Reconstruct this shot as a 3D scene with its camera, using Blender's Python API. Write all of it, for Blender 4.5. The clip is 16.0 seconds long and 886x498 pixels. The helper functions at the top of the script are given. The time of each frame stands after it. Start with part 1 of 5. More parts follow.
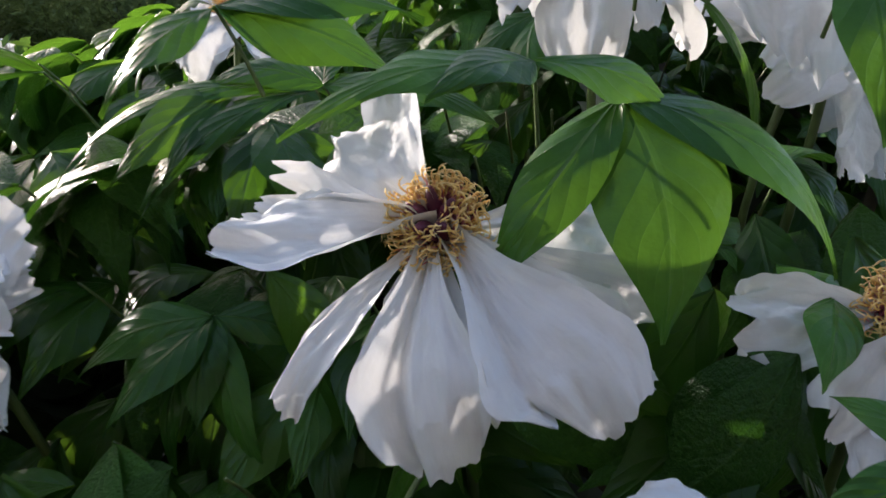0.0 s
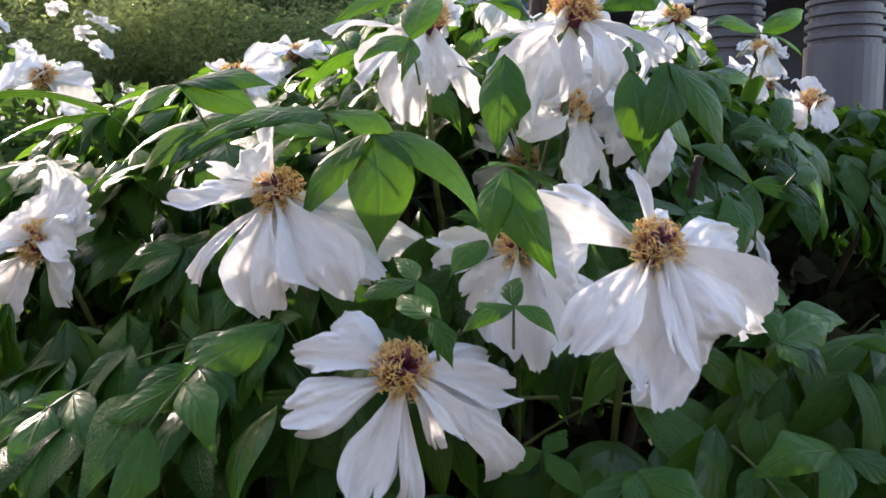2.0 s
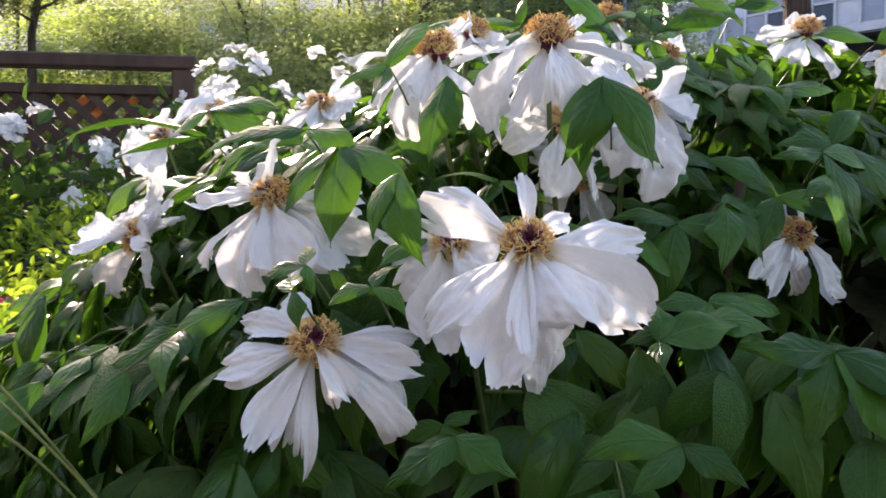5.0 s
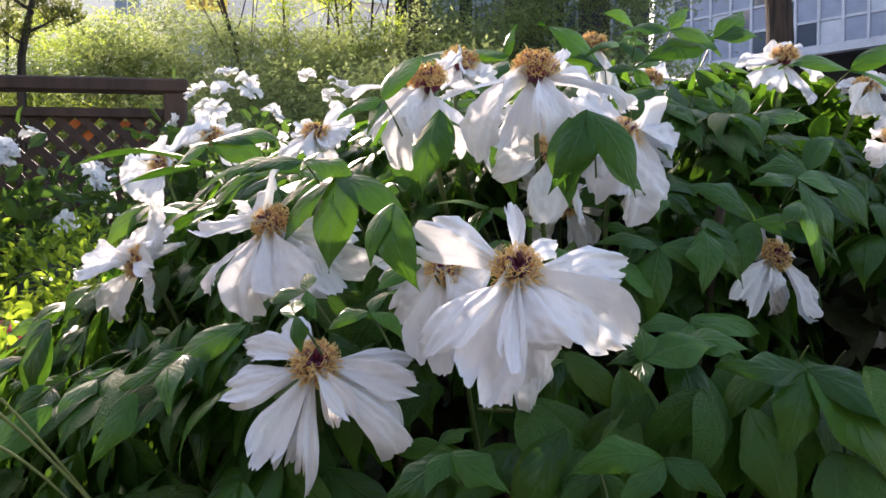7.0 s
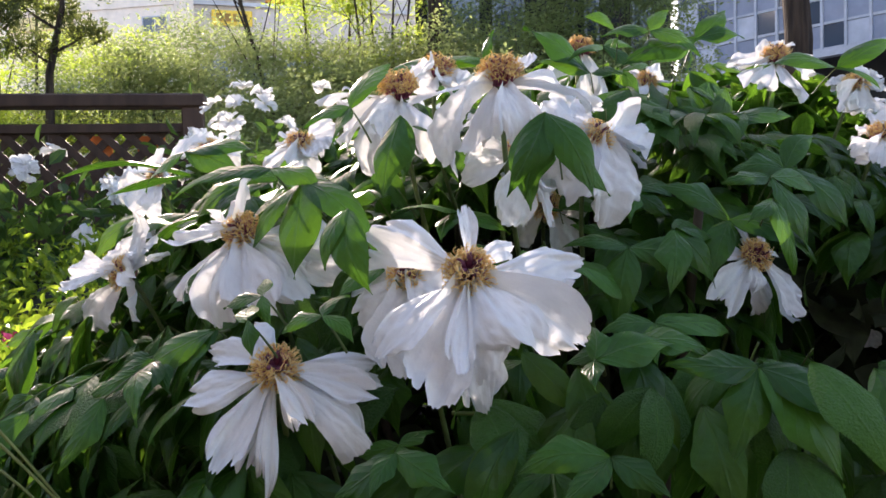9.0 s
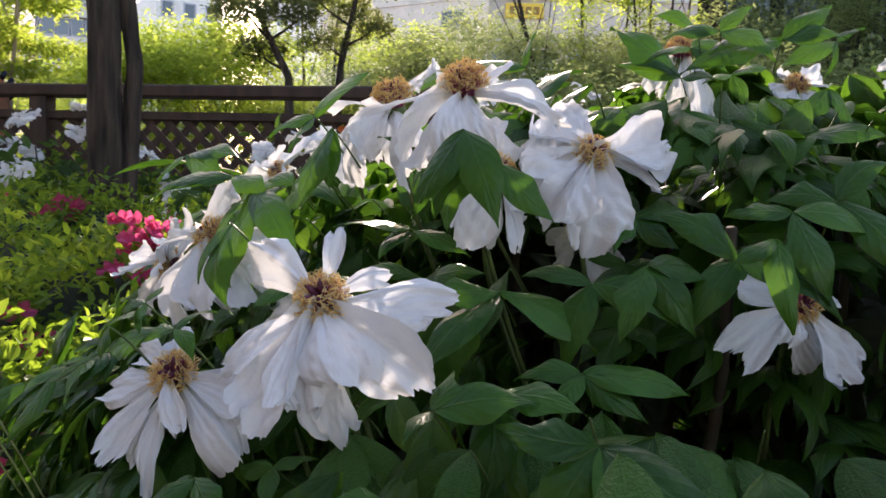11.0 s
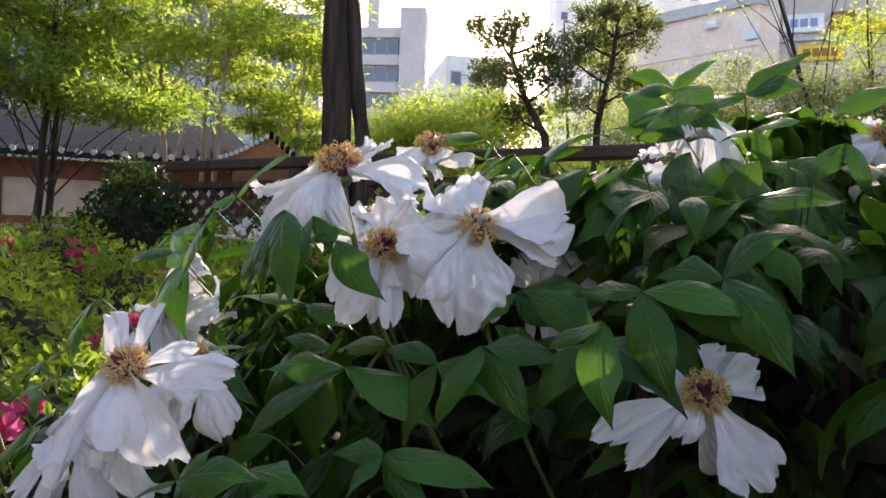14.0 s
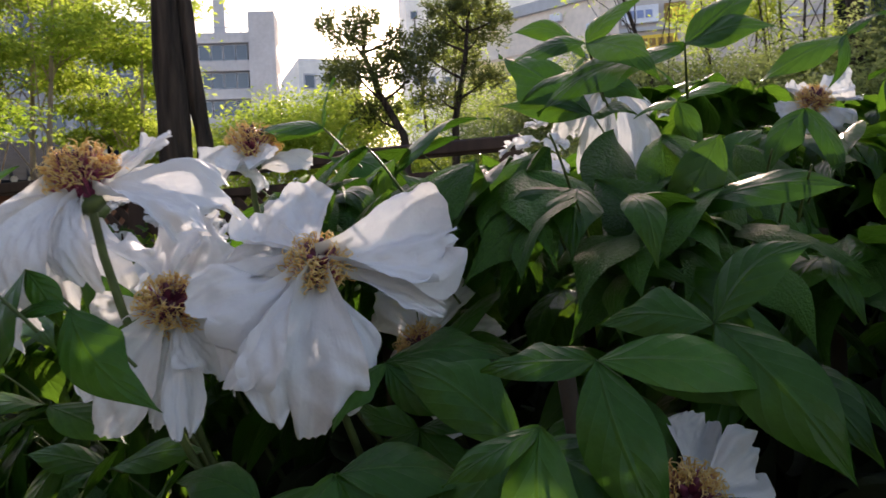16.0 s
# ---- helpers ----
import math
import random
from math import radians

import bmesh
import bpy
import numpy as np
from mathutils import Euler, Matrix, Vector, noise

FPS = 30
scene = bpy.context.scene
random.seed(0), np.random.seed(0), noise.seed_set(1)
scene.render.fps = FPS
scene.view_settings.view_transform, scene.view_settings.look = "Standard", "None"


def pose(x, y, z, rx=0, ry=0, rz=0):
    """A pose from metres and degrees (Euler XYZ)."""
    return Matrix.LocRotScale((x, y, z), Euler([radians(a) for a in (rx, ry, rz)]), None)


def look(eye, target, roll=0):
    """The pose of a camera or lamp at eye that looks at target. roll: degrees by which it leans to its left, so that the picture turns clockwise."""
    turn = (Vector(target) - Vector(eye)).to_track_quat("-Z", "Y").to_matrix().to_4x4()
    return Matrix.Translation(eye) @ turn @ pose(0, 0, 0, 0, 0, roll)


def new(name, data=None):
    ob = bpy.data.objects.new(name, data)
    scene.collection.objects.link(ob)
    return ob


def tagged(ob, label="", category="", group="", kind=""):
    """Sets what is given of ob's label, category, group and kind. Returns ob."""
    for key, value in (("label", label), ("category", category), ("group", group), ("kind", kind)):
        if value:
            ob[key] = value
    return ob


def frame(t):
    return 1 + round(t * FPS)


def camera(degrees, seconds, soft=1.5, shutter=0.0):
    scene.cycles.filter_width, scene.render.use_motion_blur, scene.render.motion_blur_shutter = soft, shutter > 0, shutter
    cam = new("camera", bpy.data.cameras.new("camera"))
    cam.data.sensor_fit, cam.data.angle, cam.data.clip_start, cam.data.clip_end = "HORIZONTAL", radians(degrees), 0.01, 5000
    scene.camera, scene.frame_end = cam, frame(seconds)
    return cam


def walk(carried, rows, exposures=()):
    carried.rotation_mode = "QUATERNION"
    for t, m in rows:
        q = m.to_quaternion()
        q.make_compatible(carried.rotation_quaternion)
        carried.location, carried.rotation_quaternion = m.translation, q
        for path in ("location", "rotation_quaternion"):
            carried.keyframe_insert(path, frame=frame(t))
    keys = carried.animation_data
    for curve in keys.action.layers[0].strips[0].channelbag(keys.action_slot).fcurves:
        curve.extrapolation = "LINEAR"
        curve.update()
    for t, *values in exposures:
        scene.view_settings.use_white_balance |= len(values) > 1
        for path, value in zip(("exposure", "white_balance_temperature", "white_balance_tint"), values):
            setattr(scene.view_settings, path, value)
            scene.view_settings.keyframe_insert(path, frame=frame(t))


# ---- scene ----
cam = camera(56.3, 16.0, soft=1.6, shutter=0.25)
PATH = [
    (0, (0.000, 0.000, 0.950), (0.128, 1.968, 0.617), -1.49),
    (0.5, (-0.021, -0.074, 0.961), (0.172, 1.887, 0.622), -1.49),
    (1, (-0.031, -0.136, 0.964), (0.360, 1.779, 0.541), -1.85),
    (1.5, (0.082, -0.204, 0.957), (0.101, 1.749, 0.527), -1.20),
    (2, (0.162, -0.278, 0.936), (0.050, 1.706, 0.712), -0.20),
    (2.5, (0.201, -0.291, 0.915), (-0.036, 1.681, 0.679), 0.13),
    (3, (0.237, -0.236, 0.915), (-0.162, 1.702, 0.626), 2.09),
    (3.5, (0.280, -0.251, 0.921), (-0.332, 1.639, 0.686), 0.78),
    (4, (0.382, -0.317, 0.924), (-0.439, 1.496, 0.737), 2.09),
    (4.5, (0.423, -0.330, 0.924), (-0.424, 1.476, 0.772), 1.51),
    (5, (0.412, -0.305, 0.920), (-0.339, 1.542, 0.767), -0.11),
    (5.2, (0.388, -0.313, 0.930), (-0.293, 1.562, 0.779), 0.17),
    (7.3, (0.431, -0.337, 0.926), (-0.318, 1.515, 0.834), -0.91),
    (7.5, (0.438, -0.339, 0.923), (-0.320, 1.510, 0.841), -1.34),
    (8, (0.452, -0.340, 0.920), (-0.310, 1.508, 0.835), -1.60),
    (8.5, (0.462, -0.338, 0.923), (-0.302, 1.509, 0.843), -1.88),
    (9, (0.472, -0.320, 0.923), (-0.319, 1.514, 0.837), -1.54),
    (9.2, (0.476, -0.301, 0.920), (-0.326, 1.529, 0.830), -1.10),
    (11.3, (0.713, -0.109, 0.948), (-0.705, 1.298, 0.858), 0.77),
    (11.5, (0.722, -0.092, 0.945), (-0.727, 1.285, 0.868), 0.14),
    (12, (0.696, -0.010, 0.944), (-0.798, 1.318, 0.862), 1.53),
    (12.5, (0.696, 0.056, 0.959), (-0.845, 1.327, 0.874), -0.49),
    (13, (0.769, 0.101, 0.969), (-0.917, 1.175, 0.901), 1.65),
    (13.5, (0.850, 0.128, 0.975), (-0.898, 1.099, 0.944), 1.89),
    (14, (0.898, 0.132, 0.973), (-0.865, 1.076, 0.981), 1.68),
    (14.5, (0.882, 0.161, 0.984), (-0.866, 1.134, 1.011), 1.18),
    (15, (0.819, 0.210, 0.992), (-0.902, 1.228, 1.019), -0.03),
    (15.5, (0.739, 0.246, 1.006), (-0.926, 1.355, 1.022), -0.33),
    (16, (0.687, 0.274, 0.998), (-0.904, 1.486, 1.005), -2.74),
]
walk(cam, [(t, look(eye, target, roll)) for t, eye, target, roll in PATH],
     exposures=[(0.0, 1.65, 6650.0, 17.0), (1.0, 2.0, 6850.0, 19.0), (2.0, 2.18, 7050.0, 21.0), (3.5, 2.32, 7200.0, 22.0), (5.0, 2.2, 7200.0, 23.0), (9.2, 2.0, 7000.0, 22.0), (11.3, 1.75, 7200.0, 23.0), (14.5, 1.60, 7200.0, 23.0), (16.0, 1.2, 7300.0, 23.0)])

# ---- light: low sun behind the bush, clear sky ----
SUN_BEARING, SUN_HEIGHT = 41.0, 20.0
sun_way = Vector((-math.sin(radians(SUN_BEARING)) * math.cos(radians(SUN_HEIGHT)),
                  math.cos(radians(SUN_BEARING)) * math.cos(radians(SUN_HEIGHT)), math.sin(radians(SUN_HEIGHT))))
world = bpy.data.worlds.new("sky")
world.use_nodes = True
scene.world = world
sky = world.node_tree.nodes.new("ShaderNodeTexSky")
sky.sky_type, sky.sun_disc = "NISHITA", False
sky.sun_elevation, sky.sun_rotation = radians(SUN_HEIGHT), radians(-SUN_BEARING)
sky.air_density, sky.dust_density = 1.0, 2.0
world.node_tree.links.new(sky.outputs[0], world.node_tree.nodes["Background"].inputs[0])
world.node_tree.nodes["Background"].inputs[1].default_value = 0.15
sun = new("sun", bpy.data.lights.new("sun", "SUN"))
sun.data.energy, sun.data.angle, sun.data.color = 3.7, radians(1.0), (1.0, 0.93, 0.82)
sun.matrix_world = look(sun_way * 30, (0, 0, 0))


# ---- materials ----
def shader(name):
    m = bpy.data.materials.new(name)
    m.use_nodes = True
    t = m.node_tree
    return m, t, t.nodes["Principled BSDF"], t.nodes["Material Output"]


def node(t, kind, **values):
    n = t.nodes.new(kind)
    for key, value in values.items():
        n.inputs[key].default_value = value
    return n


def ramp(t, source, stops):
    r = t.nodes.new("ShaderNodeValToRGB")
    while len(r.color_ramp.elements) < len(stops):
        r.color_ramp.elements.new(0.5)
    for e, (at, colour) in zip(r.color_ramp.elements, stops):
        e.position, e.color = at, (*colour, 1)
    t.links.new(source, r.inputs[0])
    return r.outputs[0]


def blend(t, kind, fac, a, b):
    m = t.nodes.new("ShaderNodeMix")
    m.data_type, m.blend_type = "RGBA", kind
    for socket, value in ((m.inputs[0], fac), (m.inputs[6], a), (m.inputs[7], b)):
        if isinstance(value, (float, int)):
            socket.default_value = value
        elif isinstance(value, tuple):
            socket.default_value = (*value, 1)
        else:
            t.links.new(value, socket)
    return m.outputs[2]


def noise_out(t, scale, detail=4.0, coords="Object", stretch=None):
    n = node(t, "ShaderNodeTexNoise", Scale=scale, Detail=detail)
    c = t.nodes.new("ShaderNodeTexCoord").outputs[coords]
    if stretch:
        m = t.nodes.new("ShaderNodeMapping")
        m.inputs["Scale"].default_value = stretch
        t.links.new(c, m.inputs[0])
        c = m.outputs[0]
    t.links.new(c, n.inputs["Vector"])
    return n.outputs[0]


def relief(t, b, height, strength, distance):
    n = node(t, "ShaderNodeBump", Strength=strength, Distance=distance)
    t.links.new(height, n.inputs["Height"])
    t.links.new(n.outputs[0], b.inputs["Normal"])
    return n.outputs[0]


def thin(t, b, out, colour, share, normal=None):
    """A thin sheet: part of the light goes through."""
    tr = t.nodes.new("ShaderNodeBsdfTranslucent")
    if isinstance(colour, tuple):
        tr.inputs[0].default_value = (*colour, 1)
    else:
        t.links.new(colour, tr.inputs[0])
    mix = t.nodes.new("ShaderNodeMixShader")
    mix.inputs[0].default_value = share
    t.links.new(b.outputs[0], mix.inputs[1])
    t.links.new(tr.outputs[0], mix.inputs[2])
    t.links.new(mix.outputs[0], out.inputs[0])
    if normal:
        t.links.new(normal, tr.inputs["Normal"])


def math_node(t, op, a, b=None):
    n = t.nodes.new("ShaderNodeMath")
    n.operation = op
    for s, v in ((n.inputs[0], a), (n.inputs[1], b)):
        if isinstance(v, (int, float)):
            s.default_value = v
        elif v is not None:
            t.links.new(v, s)
    return n.outputs[0]


def uv_split(t):
    s = t.nodes.new("ShaderNodeSeparateXYZ")
    t.links.new(t.nodes.new("ShaderNodeUVMap").outputs[0], s.inputs[0])
    return s.outputs[0], s.outputs[1]


def leaf_material(name, low, high, through_low, through_high, share=0.38, rough=0.42, vein=True, by_island=False):
    m, t, b, out = shader(name)
    pick = t.nodes.new("ShaderNodeNewGeometry").outputs["Random Per Island"] if by_island else t.nodes.new("ShaderNodeObjectInfo").outputs["Random"]
    base = blend(t, "MIX", pick, low, high)
    base = blend(t, "MULTIPLY", 0.8, base, ramp(t, noise_out(t, 35.0), [(0.3, (0.55, 0.62, 0.55)), (0.7, (1, 1, 1))]))
    base = blend(t, "MULTIPLY", 0.35, base, ramp(t, noise_out(t, 260.0, 2.0), [(0.35, (0.6, 0.64, 0.6)), (0.6, (1, 1, 1))]))
    light = blend(t, "MIX", pick, through_low, through_high)
    b.inputs["Roughness"].default_value = rough
    b.inputs["Specular IOR Level"].default_value = 0.22
    normal = None
    if vein:
        u, v = uv_split(t)
        away = math_node(t, "ABSOLUTE", math_node(t, "SUBTRACT", v, 0.5))
        rib = math_node(t, "LESS_THAN", away, 0.012)
        side = math_node(t, "PINGPONG", math_node(t, "ADD", math_node(t, "ADD", math_node(t, "MULTIPLY", u, 6.0), math_node(t, "MULTIPLY", away, -4.2)), math_node(t, "MULTIPLY", noise_out(t, 30.0), 0.5)), 0.5)
        groove = math_node(t, "POWER", math_node(t, "MULTIPLY", side, 2.0), 0.45)
        line = math_node(t, "LESS_THAN", side, 0.035)
        base = blend(t, "MIX", math_node(t, "MULTIPLY", math_node(t, "MAXIMUM", rib, math_node(t, "MULTIPLY", line, 0.35)), 0.28), base, (0.10, 0.20, 0.055))
        height = math_node(t, "ADD", math_node(t, "MULTIPLY", groove, 0.26), math_node(t, "ADD", math_node(t, "MULTIPLY", noise_out(t, 130.0, 3.0), 0.6), math_node(t, "MULTIPLY", noise_out(t, 48.0, 2.0), 1.4)))
        height = math_node(t, "ADD", height, math_node(t, "MULTIPLY", math_node(t, "MINIMUM", away, 0.05), 9.0))
        normal = relief(t, b, height, 0.55, 0.0024)
    t.links.new(base, b.inputs["Base Color"])
    thin(t, b, out, light, share, normal)
    return m


def plain(name, colour, rough=0.6, scale=8.0, vary=0.25, bump=0.2, metal=0.0, stretch=None, depth=0.004):
    m, t, b, _ = shader(name)
    n = noise_out(t, scale, 6.0, stretch=stretch)
    dark = tuple(c * (1 - vary) for c in colour)
    light = tuple(min(1.0, c * (1 + vary)) for c in colour)
    big = noise_out(t, scale * 0.13, 2.0)
    c = blend(t, "MULTIPLY", 0.45, ramp(t, n, [(0.3, dark), (0.7, light)]), ramp(t, big, [(0.35, (0.7, 0.7, 0.7)), (0.65, (1, 1, 1))]))
    t.links.new(c, b.inputs["Base Color"])
    b.inputs["Roughness"].default_value, b.inputs["Metallic"].default_value = rough, metal
    relief(t, b, n, bump, depth)
    return m


def petal_material(name, colour, share):
    m, t, b, out = shader(name)
    u, v = uv_split(t)
    # fine veins along the petal, soft crumple across
    pick = math_node(t, "MULTIPLY", t.nodes.new("ShaderNodeObjectInfo").outputs["Random"], 50.0)

    def streaks(across, along):
        c = t.nodes.new("ShaderNodeCombineXYZ")
        t.links.new(math_node(t, "MULTIPLY", u, along), c.inputs[0])
        t.links.new(math_node(t, "MULTIPLY", v, across), c.inputs[1])
        t.links.new(pick, c.inputs[2])
        n = node(t, "ShaderNodeTexNoise", Scale=1.0, Detail=3.0)
        t.links.new(c.outputs[0], n.inputs["Vector"])
        return n.outputs[0]

    grain, fine = streaks(5.0, 2.6), streaks(30.0, 5.0)
    crumple, pucker = noise_out(t, 60.0, 3.0), noise_out(t, 190.0, 2.0)
    base = blend(t, "MIX", ramp(t, u, [(0.02, (0.9, 0.9, 0.9)), (0.25, (0, 0, 0))]), colour, (0.78, 0.74, 0.60))
    base = blend(t, "MULTIPLY", 0.35, base, ramp(t, grain, [(0.32, (0.80, 0.80, 0.83)), (0.62, (1, 1, 1))]))
    base = blend(t, "MULTIPLY", 0.12, base, ramp(t, fine, [(0.35, (0.78, 0.78, 0.82)), (0.6, (1, 1, 1))]))
    t.links.new(base, b.inputs["Base Color"])
    b.inputs["Roughness"].default_value, b.inputs["Specular IOR Level"].default_value = 0.55, 0.25
    height = math_node(t, "ADD", math_node(t, "ADD", math_node(t, "MULTIPLY", grain, 0.4), math_node(t, "MULTIPLY", pucker, 0.22)), math_node(t, "ADD", math_node(t, "MULTIPLY", crumple, 0.8), math_node(t, "MULTIPLY", fine, 0.09)))
    normal = relief(t, b, height, 0.55, 0.005)
    thin(t, b, out, base, share, normal)
    return m


def stamen_material():
    m, t, b, out = shader("stamen_yellow")
    u, _ = uv_split(t)
    c = ramp(t, u, [(0.0, (0.30, 0.04, 0.12)), (0.34, (0.48, 0.10, 0.18)), (0.48, (0.66, 0.30, 0.24)), (0.54, (0.82, 0.50, 0.16)), (0.8, (0.95, 0.70, 0.26)), (1.0, (0.96, 0.78, 0.42))])
    t.links.new(c, b.inputs["Base Color"])
    b.inputs["Roughness"].default_value = 0.7
    thin(t, b, out, c, 0.25)
    return m


PETAL = petal_material("white_petal", (0.85, 0.862, 0.872), 0.28)
STAMEN = stamen_material()
PISTIL = plain("pistil_purple", (0.13, 0.02, 0.05), 0.5, 120.0, 0.4)
LEAF = leaf_material("peony_leaf", (0.017, 0.068, 0.009), (0.046, 0.146, 0.019), (0.08, 0.26, 0.02), (0.17, 0.40, 0.03), share=0.18, rough=0.34)
LEAF_DEEP = leaf_material("peony_leaf_mass", (0.015, 0.058, 0.008), (0.041, 0.120, 0.016), (0.13, 0.35, 0.025), (0.26, 0.52, 0.04), share=0.25, rough=0.32, vein=True, by_island=True)
STEM = plain("green_stem", (0.085, 0.13, 0.035), 0.5, 60.0, 0.35)
# near-black leaf colour that holds the shade inside the bush
INNER_SHADE = plain("inner_shade_leaf", (0.022, 0.034, 0.014), 0.8, 60.0, 0.5, 0.4)
SHOOT = plain("yellow_green_shoot", (0.15, 0.18, 0.045), 0.5, 60.0, 0.3)
WOODY = plain("woody_stem", (0.05, 0.036, 0.022), 0.85, 40.0, 0.4, 0.5)
SOIL = plain("soil", (0.045, 0.032, 0.022), 0.95, 20.0, 0.5, 0.9, depth=0.02)
PAVING = plain("paving", (0.36, 0.34, 0.31), 0.85, 3.0, 0.2, 0.3)
# dark so that the added south wall bounces little light
SKY_BLOCKER = plain("dark_sky_blocker", (0.085, 0.08, 0.075), 0.85, 2.0, 0.2, 0.2)
FENCE = plain("stained_wood", (0.060, 0.034, 0.024), 0.7, 14.0, 0.4, 0.4, stretch=(1, 1, 0.2))
BARK = plain("bark", (0.058, 0.040, 0.029), 0.95, 30.0, 0.8, 1.0, stretch=(1, 1, 0.12), depth=0.05)
PALE_BARK = plain("pale_bark", (0.44, 0.34, 0.25), 0.85, 14.0, 0.4, 0.6, stretch=(1, 1, 0.3), depth=0.01)
AZALEA = leaf_material("azalea_leaf", (0.045, 0.12, 0.018), (0.15, 0.26, 0.03), (0.28, 0.46, 0.03), (0.50, 0.66, 0.06), share=0.38, vein=False, by_island=True, rough=0.5)
AZALEA_PINK = leaf_material("azalea_blossom", (0.58, 0.04, 0.10), (0.78, 0.10, 0.28), (0.75, 0.08, 0.20), (0.88, 0.18, 0.42), share=0.5, vein=False, by_island=True)
CROWN = leaf_material("tree_leaf", (0.10, 0.18, 0.035), (0.19, 0.29, 0.055), (0.48, 0.66, 0.07), (0.72, 0.82, 0.13), share=0.5, vein=False, by_island=True)
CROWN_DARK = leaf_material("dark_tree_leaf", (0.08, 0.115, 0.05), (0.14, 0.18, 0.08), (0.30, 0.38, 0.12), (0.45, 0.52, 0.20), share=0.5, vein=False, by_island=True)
HEDGE = leaf_material("hedge_leaf", (0.012, 0.038, 0.012), (0.028, 0.075, 0.020), (0.06, 0.15, 0.02), (0.10, 0.20, 0.03), share=0.2, vein=False, by_island=True, rough=0.35)
PINE = leaf_material("pine_needle", (0.045, 0.06, 0.025), (0.09, 0.105, 0.045), (0.16, 0.20, 0.05), (0.28, 0.32, 0.09), share=0.4, vein=False, by_island=True)
MAPLE = leaf_material("dark_maple_leaf", (0.05, 0.12, 0.025), (0.10, 0.20, 0.035), (0.30, 0.48, 0.04), (0.46, 0.62, 0.06), share=0.45, vein=False, by_island=True)
FAR_LEAF = leaf_material("far_peony_leaf", (0.025, 0.065, 0.022), (0.055, 0.115, 0.036), (0.09, 0.20, 0.03), (0.16, 0.30, 0.045), share=0.28, vein=False, by_island=True, rough=0.5)
FAR_PETAL = petal_material("far_white_petal", (0.86, 0.86, 0.86), 0.4)


# ---- mesh tools ----
def mesh_of(name, verts, faces, material, uvs=None, smooth=True):
    me = bpy.data.meshes.new(name)
    me.from_pydata([tuple(v) for v in verts], [], [tuple(f) for f in faces])
    if uvs is not None:
        layer = me.uv_layers.new(name="UVMap")
        loops = np.empty(len(me.loops), dtype=np.int32)
        me.loops.foreach_get("vertex_index", loops)
        layer.data.foreach_set("uv", np.asarray(uvs, dtype=np.float32)[loops].ravel())
    me.materials.append(material)
    if smooth:
        me.polygons.foreach_set("use_smooth", np.ones(len(me.polygons), dtype=bool))
    return me


def hang(name, me, parent=None, label="", kind=""):
    ob = new(name, me)
    if parent:
        ob.parent = parent
    return tagged(ob, label=label, kind=kind)


def part(name, bm, material, parent, label=""):
    me = bpy.data.meshes.new(name)
    bm.to_mesh(me)
    bm.free()
    me.materials.append(material)
    return hang(name, me, parent, label)


def thing(name, label, category, at=(0, 0, 0), turn=0.0, group="", kind=""):
    ob = tagged(new(name), label, category, group, kind)
    ob.matrix_basis = pose(*at, 0, 0, turn)
    ob.empty_display_size = 0.1
    return ob


class Pile:
    """Collects many small pieces into one mesh."""

    def __init__(self):
        self.v, self.f, self.uv, self.n = [], [], [], 0

    def add(self, v, f, uv, m=None):
        v = np.asarray(v, float)
        if m is not None:
            m = np.array(m)
            v = v @ m[:3, :3].T + m[:3, 3]
        self.v.append(v)
        self.f.extend([tuple(i + self.n for i in q) for q in f])
        self.uv.append(np.asarray(uv, float))
        self.n += len(v)

    def mesh(self, name, material, smooth=True):
        return mesh_of(name, np.concatenate(self.v), self.f, material, np.concatenate(self.uv), smooth)


def grid_faces(nu, nv):
    return [(i * nv + j, i * nv + j + 1, (i + 1) * nv + j + 1, (i + 1) * nv + j) for i in range(nu - 1) for j in range(nv - 1)]


def aim(at, way, normal):
    """Pose with x along way and z as near to normal as may be."""
    x = Vector(way).normalized()
    z = Vector(normal)
    z = (z - x * z.dot(x))
    z = z.normalized() if z.length > 1e-5 else x.orthogonal().normalized()
    y = z.cross(x)
    m = Matrix((x, y, z)).transposed().to_4x4()
    m.translation = at
    return m


def spine(n, length, arch):
    """A bowed line in the xz plane whose chord lies along x."""
    a = np.radians(arch * (1 - 2 * (np.arange(n - 1) + 0.5) / (n - 1)))
    step = np.stack([np.cos(a), np.sin(a)], 1)
    p = np.concatenate([[[0, 0]], np.cumsum(step, 0)])
    chord = np.linalg.norm(p[-1])
    lean = math.atan2(p[-1][1], p[-1][0])
    c, s = math.cos(-lean), math.sin(-lean)
    return (p @ np.array([[c, s], [-s, c]])) * length / chord


